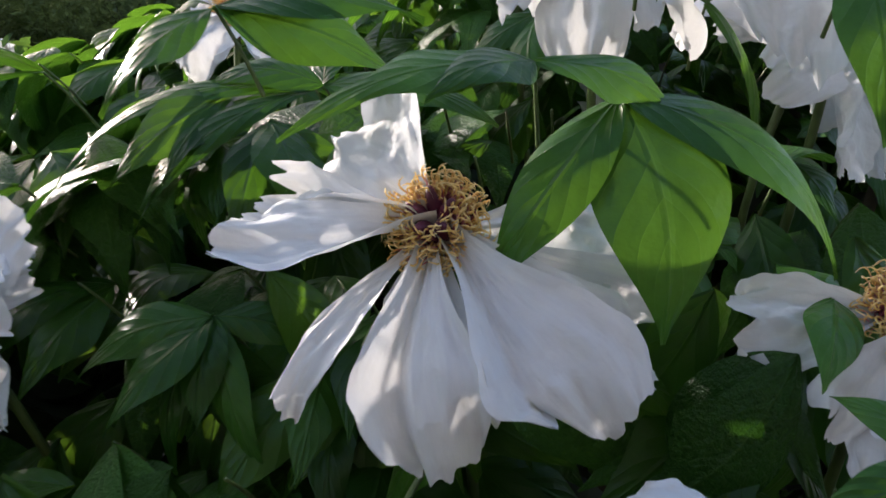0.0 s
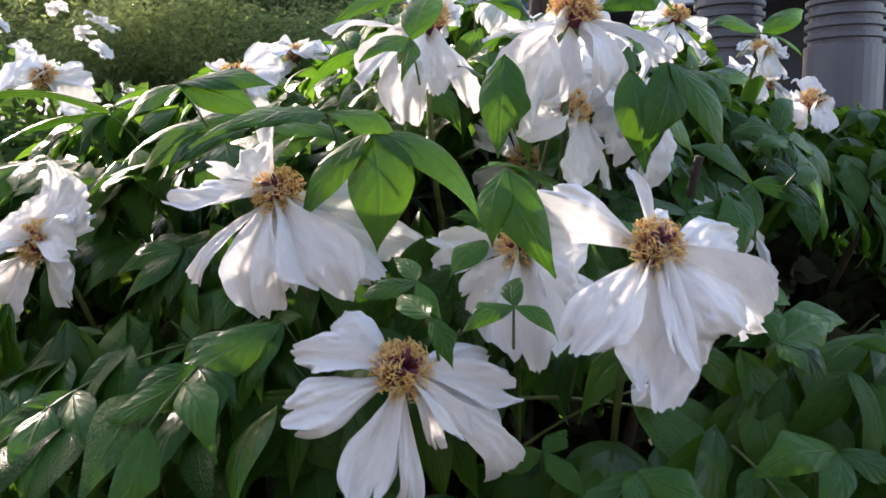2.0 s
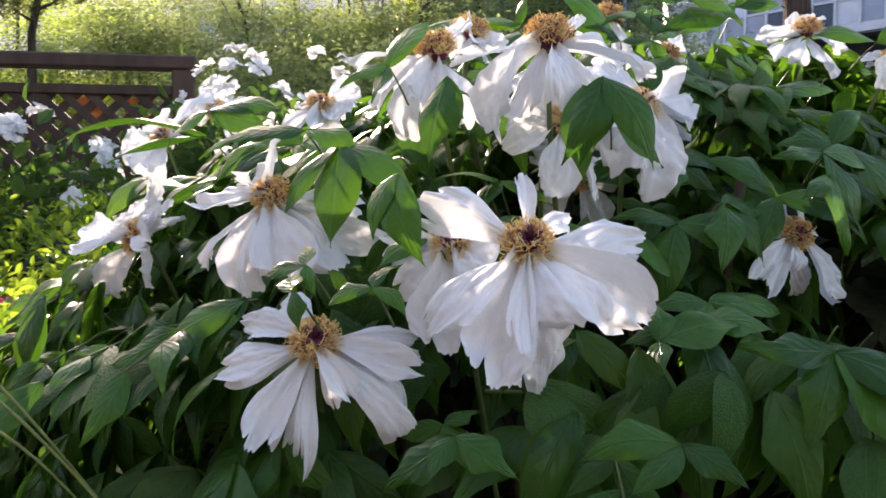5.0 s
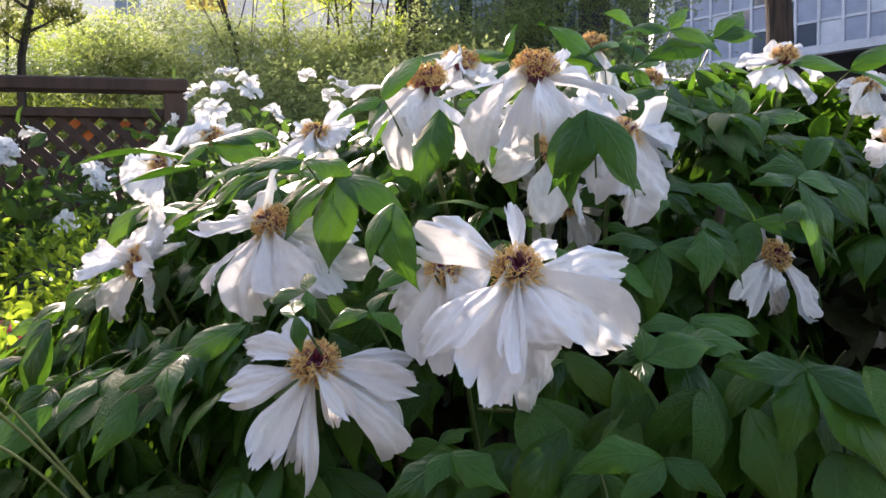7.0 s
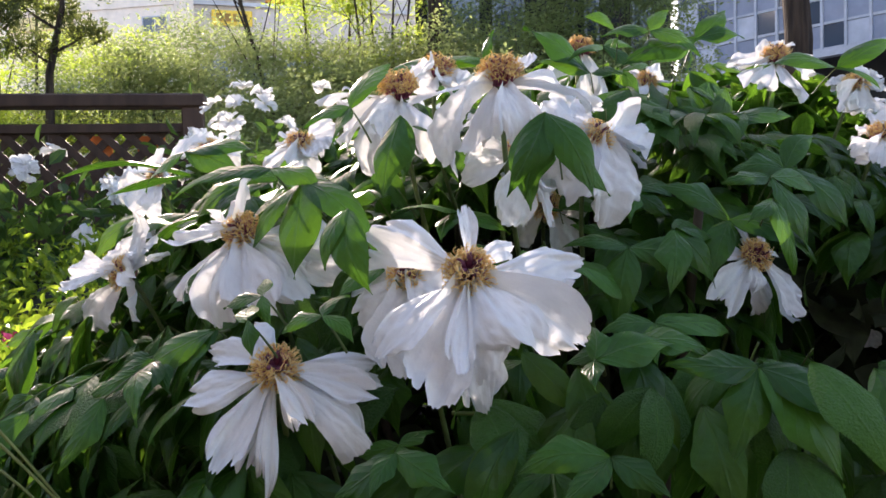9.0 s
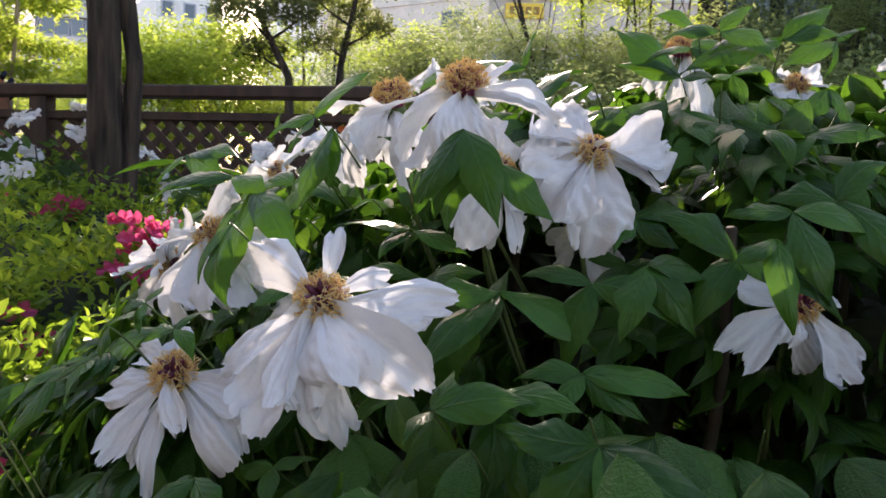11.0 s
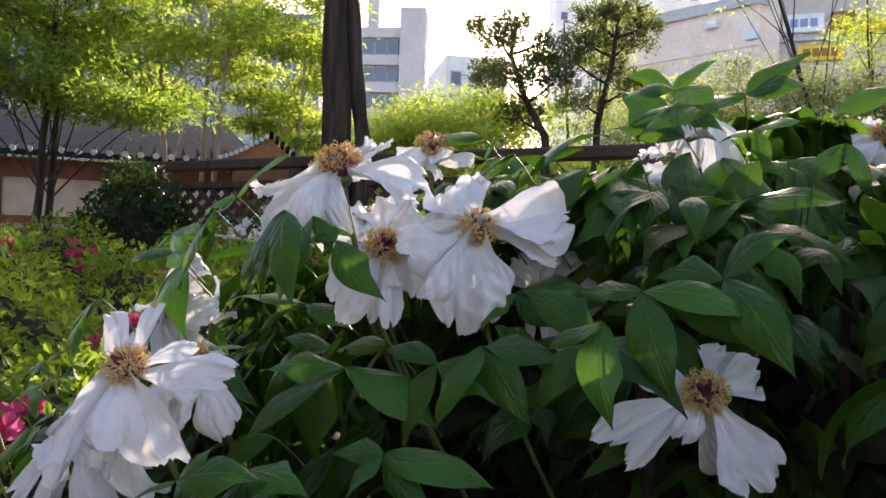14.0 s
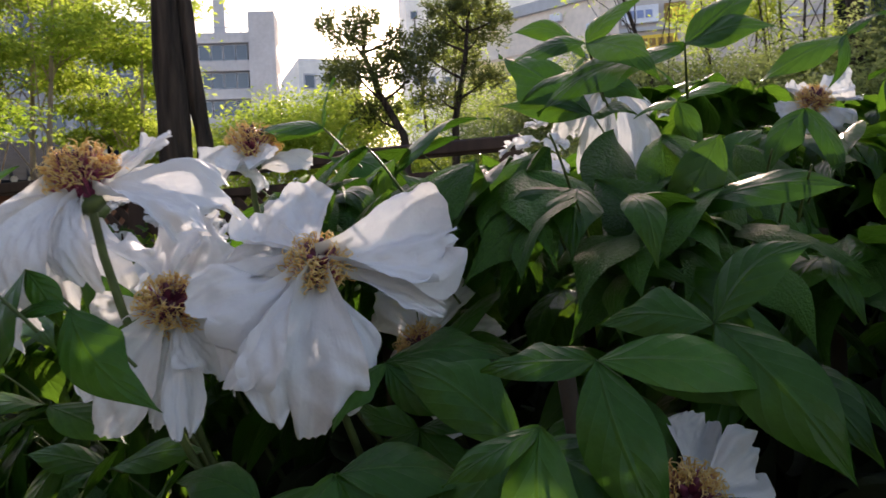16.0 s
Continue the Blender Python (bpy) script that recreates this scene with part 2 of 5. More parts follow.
def leaflet(length, width, arch, rnd, nu=12, nv=5, fold=0.22, lobe=0.0, full=0.8):
    """A pointed, drooping leaflet; lobe gives it a shoulder on one or both sides, full how rounded its lower half is."""
    u, v = np.linspace(0, 1, nu)[:, None], np.linspace(-1, 1, nv)[None, :]
    peak = rnd.uniform(0.36, 0.46)
    w = np.where(u < peak, np.sin(np.pi / 2 * np.clip(u / peak, 0, 1)) ** full, np.cos(np.pi / 2 * np.clip((u - peak) / (1 - peak), 0, 1)) ** 1.35)
    w = np.maximum(w, 0.02) * width / 2
    line = spine(nu, length, arch)
    bend = rnd.uniform(-0.10, 0.10) * length
    ph, wave = rnd.uniform(0, 6.3), rnd.uniform(0.03, 0.09)
    cut = rnd.uniform(0.56, 0.66)
    sides = rnd.choice(((1, 0), (0, 1), (1, 1))) if lobe else (0, 0)
    grow = lobe * (np.exp(-((u - cut + 0.14) / 0.10) ** 2) - 0.8 * np.exp(-((u - cut - 0.09) / 0.08) ** 2))
    side = 1 + grow * np.where(v > 0, sides[0], sides[1]) * np.abs(v)
    y = v * w * side + bend * np.sin(math.pi * u)
    z = line[:, 1:] + fold * np.abs(v) * w - 0.32 * v ** 2 * w
    z = z + wave * width * np.sin(8 * u + ph + 1.5 * v) * np.abs(v) - rnd.uniform(0.04, 0.16) * length * np.clip((u - 0.45) / 0.55, 0, 1) ** 2
    verts = np.stack([line[:, :1] + 0 * v, y, z], -1).reshape(-1, 3)
    uv = np.stack([u + 0 * v, 0.5 + 0.5 * v + 0 * u], -1).reshape(-1, 2)
    return verts, grid_faces(nu, nv), uv


def knots(rnd, count, at, low, high):
    """A jagged line through random heights."""
    return np.interp(at, np.linspace(float(at.min()), float(at.max()), count), [rnd.uniform(low, high) for _ in range(count)])


def petal(length, width, arch, rnd, nu=30, nv=33):
    """A thin, creased petal: a narrow claw that widens to a torn, notched end with curled edges."""
    u, v = np.linspace(0, 1, nu)[:, None], np.linspace(-1, 1, nv)[None, :]
    line = spine(nu, length, arch)
    ph = [rnd.uniform(0, 6.3) for _ in range(4)]
    cup, roll = rnd.choice((-0.22, -0.12, 0.14, 0.22, 0.30)), rnd.uniform(-0.22, 0.22)
    sway, hook = rnd.uniform(-0.06, 0.06), rnd.uniform(-0.08, 0.08)
    s = np.minimum(1.0, u / 0.76)
    w = 0.14 + 0.86 * (0.18 * s + 0.82 * s * s * (3 - 2 * s)) ** rnd.uniform(0.75, 1.5)
    w = w * np.sqrt(np.maximum(0.0, 1 - 0.5 * np.clip((u - 0.70) / 0.30, 0, 1) ** 2.2))
    # the end: rounded, with one to three notches and small teeth
    end = 0.12 * v ** 2 + hook * v + knots(rnd, 25, v, -0.018, 0.030)
    for _ in range(rnd.choice((1, 2, 2, 3))):
        end = end + rnd.uniform(0.04, 0.15) * np.exp(-np.abs((v - rnd.uniform(-0.85, 0.85)) / rnd.uniform(0.06, 0.16)) ** 1.4)
    x = line[:, :1] - u ** 4 * end * length
    edge = 1 + np.abs(v) ** 3 * u * (np.where(v > 0, knots(rnd, 13, u, -0.09, 0.06), knots(rnd, 13, u, -0.09, 0.06)))
    y = v * w * edge * width / 2 + sway * length * np.sin(math.pi * 0.9 * u)
    z = line[:, 1:] + cup * width * v ** 2 * (0.35 + 0.65 * (1 - u)) + roll * width * v * u
    # sharp creases that fan out from the claw
    for _ in range(rnd.choice((2, 3, 4))):
        where, wide = rnd.uniform(-0.9, 0.9), rnd.uniform(0.06, 0.22)
        start, deep = rnd.uniform(0.0, 0.5), rnd.uniform(0.03, 0.085) * rnd.choice((-1, 1))
        reach = np.clip((u - start) / (1 - start), 0, 1) ** 0.8
        z = z + deep * width * np.exp(-np.abs(v - where - rnd.uniform(-0.3, 0.3) * u) / wide) * reach
    # edges that curl, each its own way, and a tip that lifts or hangs
    for sign in (-1, 1):
        z = z + rnd.uniform(-0.26, 0.26) * width * np.clip((sign * v - 0.45) / 0.55, 0, 1) ** 2 * u * (0.6 + 0.4 * np.sin(rnd.uniform(4, 8) * u + ph[0]))
    z = z + rnd.uniform(-0.16, 0.12) * length * np.clip((u - 0.68) / 0.32, 0, 1) ** 2 * (1 + 0.6 * np.sin(rnd.uniform(2, 4) * v + ph[1]))
    z = z + width * u ** 2 * (0.050 * np.sin(4.1 * v + ph[2]) + 0.030 * np.sin(9.3 * v + ph[3] + 2 * u))
    z = z + width * u ** 4 * knots(rnd, 15, v, -0.035, 0.035)
    # a broad fold or two, as in limp cloth
    for _ in range(rnd.choice((1, 2))):
        where, wide, deep = rnd.uniform(-0.6, 0.6), rnd.uniform(0.18, 0.35), rnd.uniform(0.08, 0.17) * rnd.choice((-1, 1))
        z = z + deep * width * np.exp(-((v - where - rnd.uniform(-0.3, 0.3) * u) / wide) ** 2) * u ** 0.7
    # crumpled cloth-like relief
    for _ in range(7):
        a, b, c = rnd.uniform(-19, 19), rnd.uniform(-10, 10), rnd.uniform(0, 6.3)
        z = z + rnd.uniform(0.012, 0.032) * width * (np.abs(np.sin(a * u + b * v + c)) - 0.6) * u ** 0.6
    verts = np.stack([x + 0 * v, y, z], -1).reshape(-1, 3)
    uv = np.stack([u + 0 * v, 0.5 + 0.5 * v + 0 * u], -1).reshape(-1, 2)
    return verts, grid_faces(nu, nv), uv


def tube(points, radii, sides=6, u0=0.0, u1=1.0):
    pts = [Vector(p) for p in points]
    verts, uv, n = [], [], len(pts)
    for i, p in enumerate(pts):
        way = (pts[min(i + 1, n - 1)] - pts[max(i - 1, 0)]).normalized()
        a = way.cross(Vector((0.31, 0.87, 0.38))).normalized()
        b = way.cross(a)
        for k in range(sides):
            q = p + (a * math.cos(2 * math.pi * k / sides) + b * math.sin(2 * math.pi * k / sides)) * radii[i]
            verts.append(tuple(q))
            uv.append((u0 + (u1 - u0) * i / max(1, n - 1), k / sides))
    faces = [(i * sides + k, i * sides + (k + 1) % sides, (i + 1) * sides + (k + 1) % sides, (i + 1) * sides + k) for i in range(n - 1) for k in range(sides)]
    faces.append(tuple(range((n - 1) * sides, n * sides)))
    return verts, faces, uv


def box(bm, x0, x1, y0, y1, z0, z1, bevel=0.0):
    r = bmesh.ops.create_cube(bm, size=1.0)
    bmesh.ops.scale(bm, verts=r["verts"], vec=(x1 - x0, y1 - y0, z1 - z0))
    bmesh.ops.translate(bm, verts=r["verts"], vec=((x0 + x1) / 2, (y0 + y1) / 2, (z0 + z1) / 2))
    if bevel:
        bmesh.ops.bevel(bm, geom=list({e for v in r["verts"] for e in v.link_edges}), offset=bevel, segments=1, affect="EDGES")
    return bm


def bez(a, b, c, n):
    a, b, c = Vector(a), Vector(b), Vector(c)
    return [a * (1 - s) ** 2 + b * 2 * s * (1 - s) + c * s * s for s in np.linspace(0, 1, n)]


# ---- ground ----
GROUND = 0.10


def ground_sheet():
    rings, spokes = [0.0, 2, 4, 8, 16, 40, 120, 400, 1500], 40
    verts, faces = [(0, 0, GROUND)], []
    for r in rings[1:]:
        verts += [(r * math.cos(2 * math.pi * k / spokes), r * math.sin(2 * math.pi * k / spokes), GROUND) for k in range(spokes)]
    faces += [(0, 1 + k, 1 + (k + 1) % spokes) for k in range(spokes)]
    for i in range(len(rings) - 2):
        a, b = 1 + i * spokes, 1 + (i + 1) * spokes
        faces += [(a + k, b + k, b + (k + 1) % spokes, a + (k + 1) % spokes) for k in range(spokes)]
    ob = hang("ground", mesh_of("ground", verts, faces, PAVING, smooth=False))
    tagged(ob, "pale grey paved ground round the planting bed", "ground", kind="structure")
    n, vs, fs = 36, [], []
    for i in range(n):
        for j in range(n):
            x, y = -6.0 + 9.6 * i / (n - 1), -2.6 + 7.4 * j / (n - 1)
            vs.append((x, y, GROUND + 0.02 + 0.05 * noise.noise((x * 2, y * 2, 0.3)) + 0.04))
    ob = hang("garden_bed", mesh_of("garden_bed", vs, [tuple(reversed(q)) for q in grid_faces(n, n)], SOIL))
    tagged(ob, "dark bare soil of the planting bed under the shrubs", "soil", kind="structure")


ground_sheet()


def sky_blocker():
    """Added, unseen dark wall to the south that cuts skylight on the bush front."""
    ob = hang("sky_blocker_south", mesh_of("sky_blocker_south", [(-9, -6.5, GROUND), (11, -6.5, GROUND), (11, -6.9, GROUND), (-9, -6.9, GROUND), (-9, -6.5, 7.5), (11, -6.5, 7.5), (11, -6.9, 7.5), (-9, -6.9, 7.5)],
              [(0, 1, 5, 4), (1, 2, 6, 5), (2, 3, 7, 6), (3, 0, 4, 7), (4, 5, 6, 7)], SKY_BLOCKER, smooth=False))
    tagged(ob, "added unseen dark wall that blocks skylight from the south", "wall", kind="structure")


sky_blocker()


# ---- the peony bush in front ----
HEART = Vector((0.2, 0.95, 0.0))
rng = random.Random(7)


def bush_r(x, y):
    return math.hypot((x - HEART.x) / (0.78 if x > HEART.x else 0.86), (y - HEART.y) / 0.84)


def bush_top(x, y):
    r = bush_r(x, y)
    return 0.56 + (0.61 + 0.04 * (y > 1.0)) * math.sqrt(max(0.0, 1 - r * r))


bush = thing("peony_bush", "large tree peony bush with white flowers and drooping green leaves", "shrub", (0.2, 0.95, GROUND))
BUSH_IN = bush.matrix_basis.inverted()


def stamen_mass(name, count, rnd, spread=1.0):
    """Fine purple filaments with curled yellow anthers round a bare purple middle."""
    pile = Pile()
    for _ in range(count):
        th, ph = math.acos(rnd.uniform(0.02, 0.935)), rnd.uniform(0, 2 * math.pi)
        d = Vector((math.sin(th) * math.cos(ph), math.sin(th) * math.sin(ph), math.cos(th)))
        side = Vector((-math.sin(ph), math.cos(ph), 0))
        base = Vector((math.cos(ph), math.sin(ph), 0)) * 0.009 * math.sin(th) + Vector((0, 0, -0.009))
        reach = rnd.uniform(0.011, 0.0205) * spread
        end = d * reach + Vector((0, 0, -0.002))
        mid = (base + end) / 2 + Vector((0, 0, 0.002)) + side * rnd.uniform(-0.004, 0.004)
        pile.add(*tube(bez(base, mid, end, 4), (0.00035, 0.0003, 0.0003, 0.0003), 3, 0.0, 0.47))
        bow = side * rnd.uniform(-0.0045, 0.0045) + d.cross(side) * rnd.uniform(-0.004, 0.004)
        tip = end + d * rnd.uniform(0.0, 0.005) + bow
        pile.add(*tube(bez(end - d * 0.001, end + d * 0.005 - bow * 0.7, tip, 5), (0.00028, 0.00040, 0.00042, 0.00036, 0.0002), 4, 0.5, 1.0))
    return pile.mesh(name, STAMEN)


def pistil_mesh():
    pile = Pile()
    for k in range(5):
        a = 2 * math.pi * k / 5
        o = Vector((math.cos(a), math.sin(a), 0))
        pile.add(*tube([o * 0.002 + Vector((0, 0, -0.008)), o * 0.005 + Vector((0, 0, 0.002)), o * 0.006 + Vector((0, 0, 0.010)), o * 0.009 + Vector((0, 0, 0.015))], (0.003, 0.0042, 0.003, 0.0012), 6))
    pile.add(*tube([(0, 0, -0.012), (0, 0, -0.004), (0, 0, 0.004)], (0.008, 0.0115, 0.008), 8))
    return pile.mesh("pistil", PISTIL)


STAMENS = [stamen_mass("flower_centre", 460, random.Random(3 + k)) for k in range(3)]
PISTIL_MESH = pistil_mesh()
ALL_FLOWERS, PETAL_SPOTS = [], []


def peony_flower(centre, yaw, tilt, petals, fat=1.05, big=1.0, label="", drop=0.2):
    """A flower that faces yaw (0: along -y, turning to +x) and tilt above the level. petals: turn, lift, length, width, arch."""
    c = Vector(centre)
    face = Vector((math.sin(radians(yaw)) * math.cos(radians(tilt)), -math.cos(radians(yaw)) * math.cos(radians(tilt)), math.sin(radians(tilt))))
    across = Vector((0, 0, 1)).cross(face).normalized()
    up = face.cross(across)
    seat = c - face * 0.010
    foot = c + Vector((HEART.x - c.x, HEART.y - c.y, 0)).normalized() * 0.11 - Vector((0, 0, drop + 0.06))
    stalk = Pile()
    stalk.add(*tube(bez(seat, seat - face * 0.05 - Vector((0, 0, 0.05)), foot, 8), [0.0025] * 8, 7))
    stalk.add(*tube([seat - face * 0.006, seat - face * 0.001, seat + face * 0.004], (0.004, 0.011, 0.009), 9))
    top = hang("flower", stalk.mesh("flower", STEM), bush, label or "white peony flower with yellow stamens")
    top.matrix_basis = BUSH_IN
    ALL_FLOWERS.append(c)
    rnd = random.Random(int(1000 * (c.x + 3 * c.y + 7 * c.z)))
    tucked = [(az + rnd.uniform(8, 20) * rnd.choice((-1, 1)), el + rnd.uniform(-20, -8), length * rnd.uniform(0.74, 0.95), width * rnd.uniform(0.5, 0.75), arch) for az, el, length, width, arch in rnd.sample(petals, min(2, len(petals) // 3))]
    for az, el, length, width, arch in petals + tucked:
        a, e = radians(az), radians(el)
        way = (across * math.cos(a) + up * math.sin(a)) * math.cos(e) + face * math.sin(e)
        v, f, uv = petal(length, width * (0.5 + 0.5 * fat), arch, rnd)
        ob = hang("petal", mesh_of("petal", v, f, PETAL, uv), top)
        PETAL_SPOTS.extend((c + way * length * 0.5, c + way * length * 0.88))
        ob.matrix_basis = aim(c - face * (0.003 + 0.006 * rnd.random()), way, face + (across * math.sin(a) - up * math.cos(a)) * rnd.uniform(-0.3, 0.3))
    turn = Matrix((across, up, face)).transposed().to_4x4()
    turn.translation = c + face * (0.003 if tilt > 60 else -0.004)
    spin = Matrix.Rotation(rnd.uniform(0, 6), 4, "Z") @ Matrix.Scale(big * (1.0 if tilt > 60 else 0.92), 4)
    for name, me in (("flower_centre", rnd.choice(STAMENS)), ("pistil", PISTIL_MESH)):
        hang(name, me, top, kind="stuff" if name == "flower_centre" else "").matrix_basis = turn @ spin
    return top


peony_flower((0.016, 0.284, 0.912), -16, 31, [(136, -11, 0.064, 0.056, 20), (166, -10, 0.079, 0.030, 15), (-169, 9, 0.078, 0.038, 12), (-123, 12, 0.084, 0.018, 10), (-85, 2, 0.086, 0.042, 25), (-46, -5, 0.092, 0.050, 18), (-30, -19, 0.094, 0.034, 12), (10, -36, 0.076, 0.055, 15), (-7, -39, 0.113, 0.029, 15), (-121, -46, 0.061, 0.019, 20)], 1.20)
peony_flower((0.112, 0.194, 0.812), 35, 37, [(123, -15, 0.056, 0.04, 15), (149, -24, 0.067, 0.028, 10), (-176, -22, 0.074, 0.036, 15), (-126, -15, 0.086, 0.030, 12), (-112, -22, 0.080, 0.026, 12), (-95, -13, 0.093, 0.017, 10), (-64, 8, 0.058, 0.020, 45), (-42, -1, 0.092, 0.038, 15), (-22, -3, 0.080, 0.032, 15), (8, -11, 0.085, 0.024, 10), (-4, -20, 0.088, 0.028, 12)], 1.00)
peony_flower((0.261, 0.214, 0.883), 25, 37, [(151, 4, 0.081, 0.038, 5), (91, 13, 0.057, 0.015, 5), (43, -14, 0.052, 0.017, 5), (10, -14, 0.088, 0.042, 24), (-33, -12, 0.094, 0.05, 25), (-59, 3, 0.07, 0.052, 22), (-97, 0, 0.082, 0.022, 15), (-83, -10, 0.075, 0.041, 22), (-108, -12, 0.098, 0.048, 20), (-141, -6, 0.086, 0.041, 22), (-81, -40, 0.104, 0.036, 25)], 1.02)
peony_flower((0.185, 0.275, 0.876), 5, 37, [(177, -11, 0.064, 0.039, 15), (-134, -2, 0.056, 0.033, 15), (-87, -9, 0.084, 0.047, 20), (-45, 7, 0.046, 0.04, 20), (-108, -22, 0.067, 0.033, 20), (-35, -27, 0.074, 0.035, 20)], 1.15)
peony_flower((-0.2, 0.361, 0.87), -35, 27, [(-125, 40, 0.068, 0.056, 20), (-112, 3, 0.076, 0.044, 15), (147, 43, 0.038, 0.056, 10), (102, 8, 0.068, 0.031, 5), (42, 10, 0.074, 0.042, 8), (4, 4, 0.066, 0.04, 12), (103, -35, 0.052, 0.038, 10), (-45, -23, 0.062, 0.041, 20), (-159, 46, 0.065, 0.037, 20)], 1.30)
peony_flower((0.11, 0.421, 1.044), 7, 70, [(-173, 7, 0.086, 0.026, 10), (-114, -37, 0.088, 0.043, 30), (-86, -31, 0.069, 0.037, 35), (-40, -42, 0.080, 0.050, 30), (-152, -27, 0.076, 0.039, 25), (58, 26, 0.062, 0.034, 12), (110, -8, 0.062, 0.04, 15)], 1.15)
peony_flower((0.227, 0.389, 1.043), 19, 71, [(-4, -14, 0.095, 0.03, 12), (-82, -30, 0.072, 0.032, 40), (-52, -34, 0.064, 0.027, 30), (-137, -41, 0.092, 0.068, 30), (-156, -4, 0.090, 0.03, 18), (28, -8, 0.078, 0.046, 12), (62, 22, 0.054, 0.038, 14)], 1.15)
peony_flower((0.291, 0.491, 0.996), 69, 45, [(6, 9, 0.082, 0.055, 10), (-12, 1, 0.072, 0.041, 15), (-26, -2, 0.075, 0.027, 15), (-70, -22, 0.07, 0.026, 20), (-101, -25, 0.088, 0.061, 25), (-132, -26, 0.081, 0.053, 25), (-166, -13, 0.071, 0.058, 15), (150, -24, 0.064, 0.052, 15), (104, -13, 0.066, 0.059, 15), (36, -18, 0.057, 0.029, 10)], 1.25)
peony_flower((0.232, 0.431, 0.977), 79, 28, [(-126, -17, 0.075, 0.041, 20), (-92, -4, 0.078, 0.022, 15), (95, -16, 0.066, 0.06, 10), (-66, -4, 0.049, 0.046, 25), (66, -17, 0.068, 0.055, 10), (-179, -33, 0.058, 0.038, 20)], 1.30)
peony_flower((0.43, 0.617, 0.87), 47, 24, [(32, -12, 0.055, 0.038, 12), (70, -22, 0.052, 0.035, 10), (154, -7, 0.064, 0.03, 10), (-150, 7, 0.096, 0.026, 12), (-116, 15, 0.044, 0.022, 10), (-133, -1, 0.088, 0.02, 10), (-58, -13, 0.082, 0.056, 20), (-68, -27, 0.072, 0.037, 20)], 1.15)
peony_flower((0.187, 0.85, 1.148), 63, 72, [(-168, -52, 0.063, 0.032, 25), (-121, -52, 0.096, 0.032, 35), (-90, -53, 0.094, 0.035, 30), (-38, -57, 0.1, 0.032, 25), (5, -31, 0.055, 0.027, 15), (133, -31, 0.049, 0.028, 15)], 1.15)
peony_flower((-0.089, 0.548, 1.014), 32, 54, [(172, -5, 0.03, 0.028, 10), (123, 6, 0.041, 0.021, 5), (-137, -12, 0.06, 0.04, 20), (-38, 13, 0.043, 0.041, 20), (36, 19, 0.056, 0.042, 10), (-86, -8, 0.061, 0.04, 20)], 1.35)
peony_flower((-0.451, 0.7, 0.995), 8, 38, [(-152, 21, 0.065, 0.061, 10), (-105, 7, 0.073, 0.052, 15), (150, 33, 0.036, 0.053, 5), (29, 4, 0.02, 0.053, 10), (65, 7, 0.101, 0.032, 5), (89, 0, 0.055, 0.045, 5)], 1.35)
peony_flower((-0.413, 0.778, 1.04), 12, 39, [(132, 14, 0.058, 0.028, 5), (81, -6, 0.033, 0.037, 5), (25, 5, 0.052, 0.037, 5), (-151, 20, 0.055, 0.055, 10), (-27, -3, 0.078, 0.054, 15)], 1.35)
peony_flower((0.441, 1.022, 1.142), 17, 66, [(179, -4, 0.069, 0.051, 10), (128, 3, 0.055, 0.043, 10), (-28, -19, 0.061, 0.05, 15), (-128, -17, 0.083, 0.057, 25), (-73, -28, 0.088, 0.04, 25), (71, 5, 0.08, 0.044, 10)], 1.15)
peony_flower((0.099, 0.544, 1.082), 80, 67, [(92, 61, 0.026, 0.024, 0), (-110, -2, 0.042, 0.043, 25), (-172, -24, 0.043, 0.037, 25), (-29, 13, 0.048, 0.033, 15)], 1.15)
peony_flower((0.543, 0.921, 1.08), 48, 45, [(115, -21, 0.035, 0.038, 10), (-117, -6, 0.062, 0.044, 20), (-144, -8, 0.069, 0.044, 20), (-19, 16, 0.035, 0.045, 10), (37, 15, 0.06, 0.046, 10)], 1.15)
peony_flower((0.563, 0.784, 1.001), 40, 38, [(-161, -3, 0.05, 0.033, 10), (98, -12, 0.031, 0.041, 10), (58, 4, 0.053, 0.041, 10), (-71, 30, 0.027, 0.046, 15), (-127, 6, 0.059, 0.038, 20)], 1.15)
peony_flower((0.558, 0.869, 0.776), 35, 19, [(-162, 1, 0.067, 0.043, 15), (157, -5, 0.035, 0.04, 10), (64, -13, 0.037, 0.044, 10), (-6, 11, 0.041, 0.051, 15), (-132, 15, 0.053, 0.042, 20)], 1.15)
peony_flower((0.238, 1.116, 1.14), 50, 51, [(-162, -18, 0.04, 0.05, 15), (-118, -8, 0.053, 0.046, 20), (4, 1, 0.05, 0.041, 12), (44, 4, 0.065, 0.034, 10), (-65, -7, 0.047, 0.04, 20), (110, -2, 0.04, 0.031, 10)], 1.15)


def round_flower(centre, yaw, tilt, count, length, width, lift, seed):
    rnd = random.Random(seed)
    ps = [(360 * k / count + rnd.uniform(-18, 18), lift + rnd.uniform(-18, 18), length * rnd.uniform(0.8, 1.1), width * rnd.uniform(0.8, 1.2), rnd.uniform(5, 30)) for k in range(count)]
    return peony_flower(centre, yaw, tilt, ps)


round_flower((0.62, 1.15, 1.06), 60, 50, 7, 0.075, 0.05, 0, 2)
round_flower((-0.15, 1.05, 1.10), -40, 60, 6, 0.07, 0.05, 5, 3)
round_flower((0.30, 1.35, 1.13), 20, 65, 7, 0.075, 0.05, 0, 4)
round_flower((0.20, 0.62, 0.93), 30, 10, 5, 0.065, 0.045, -25, 6)

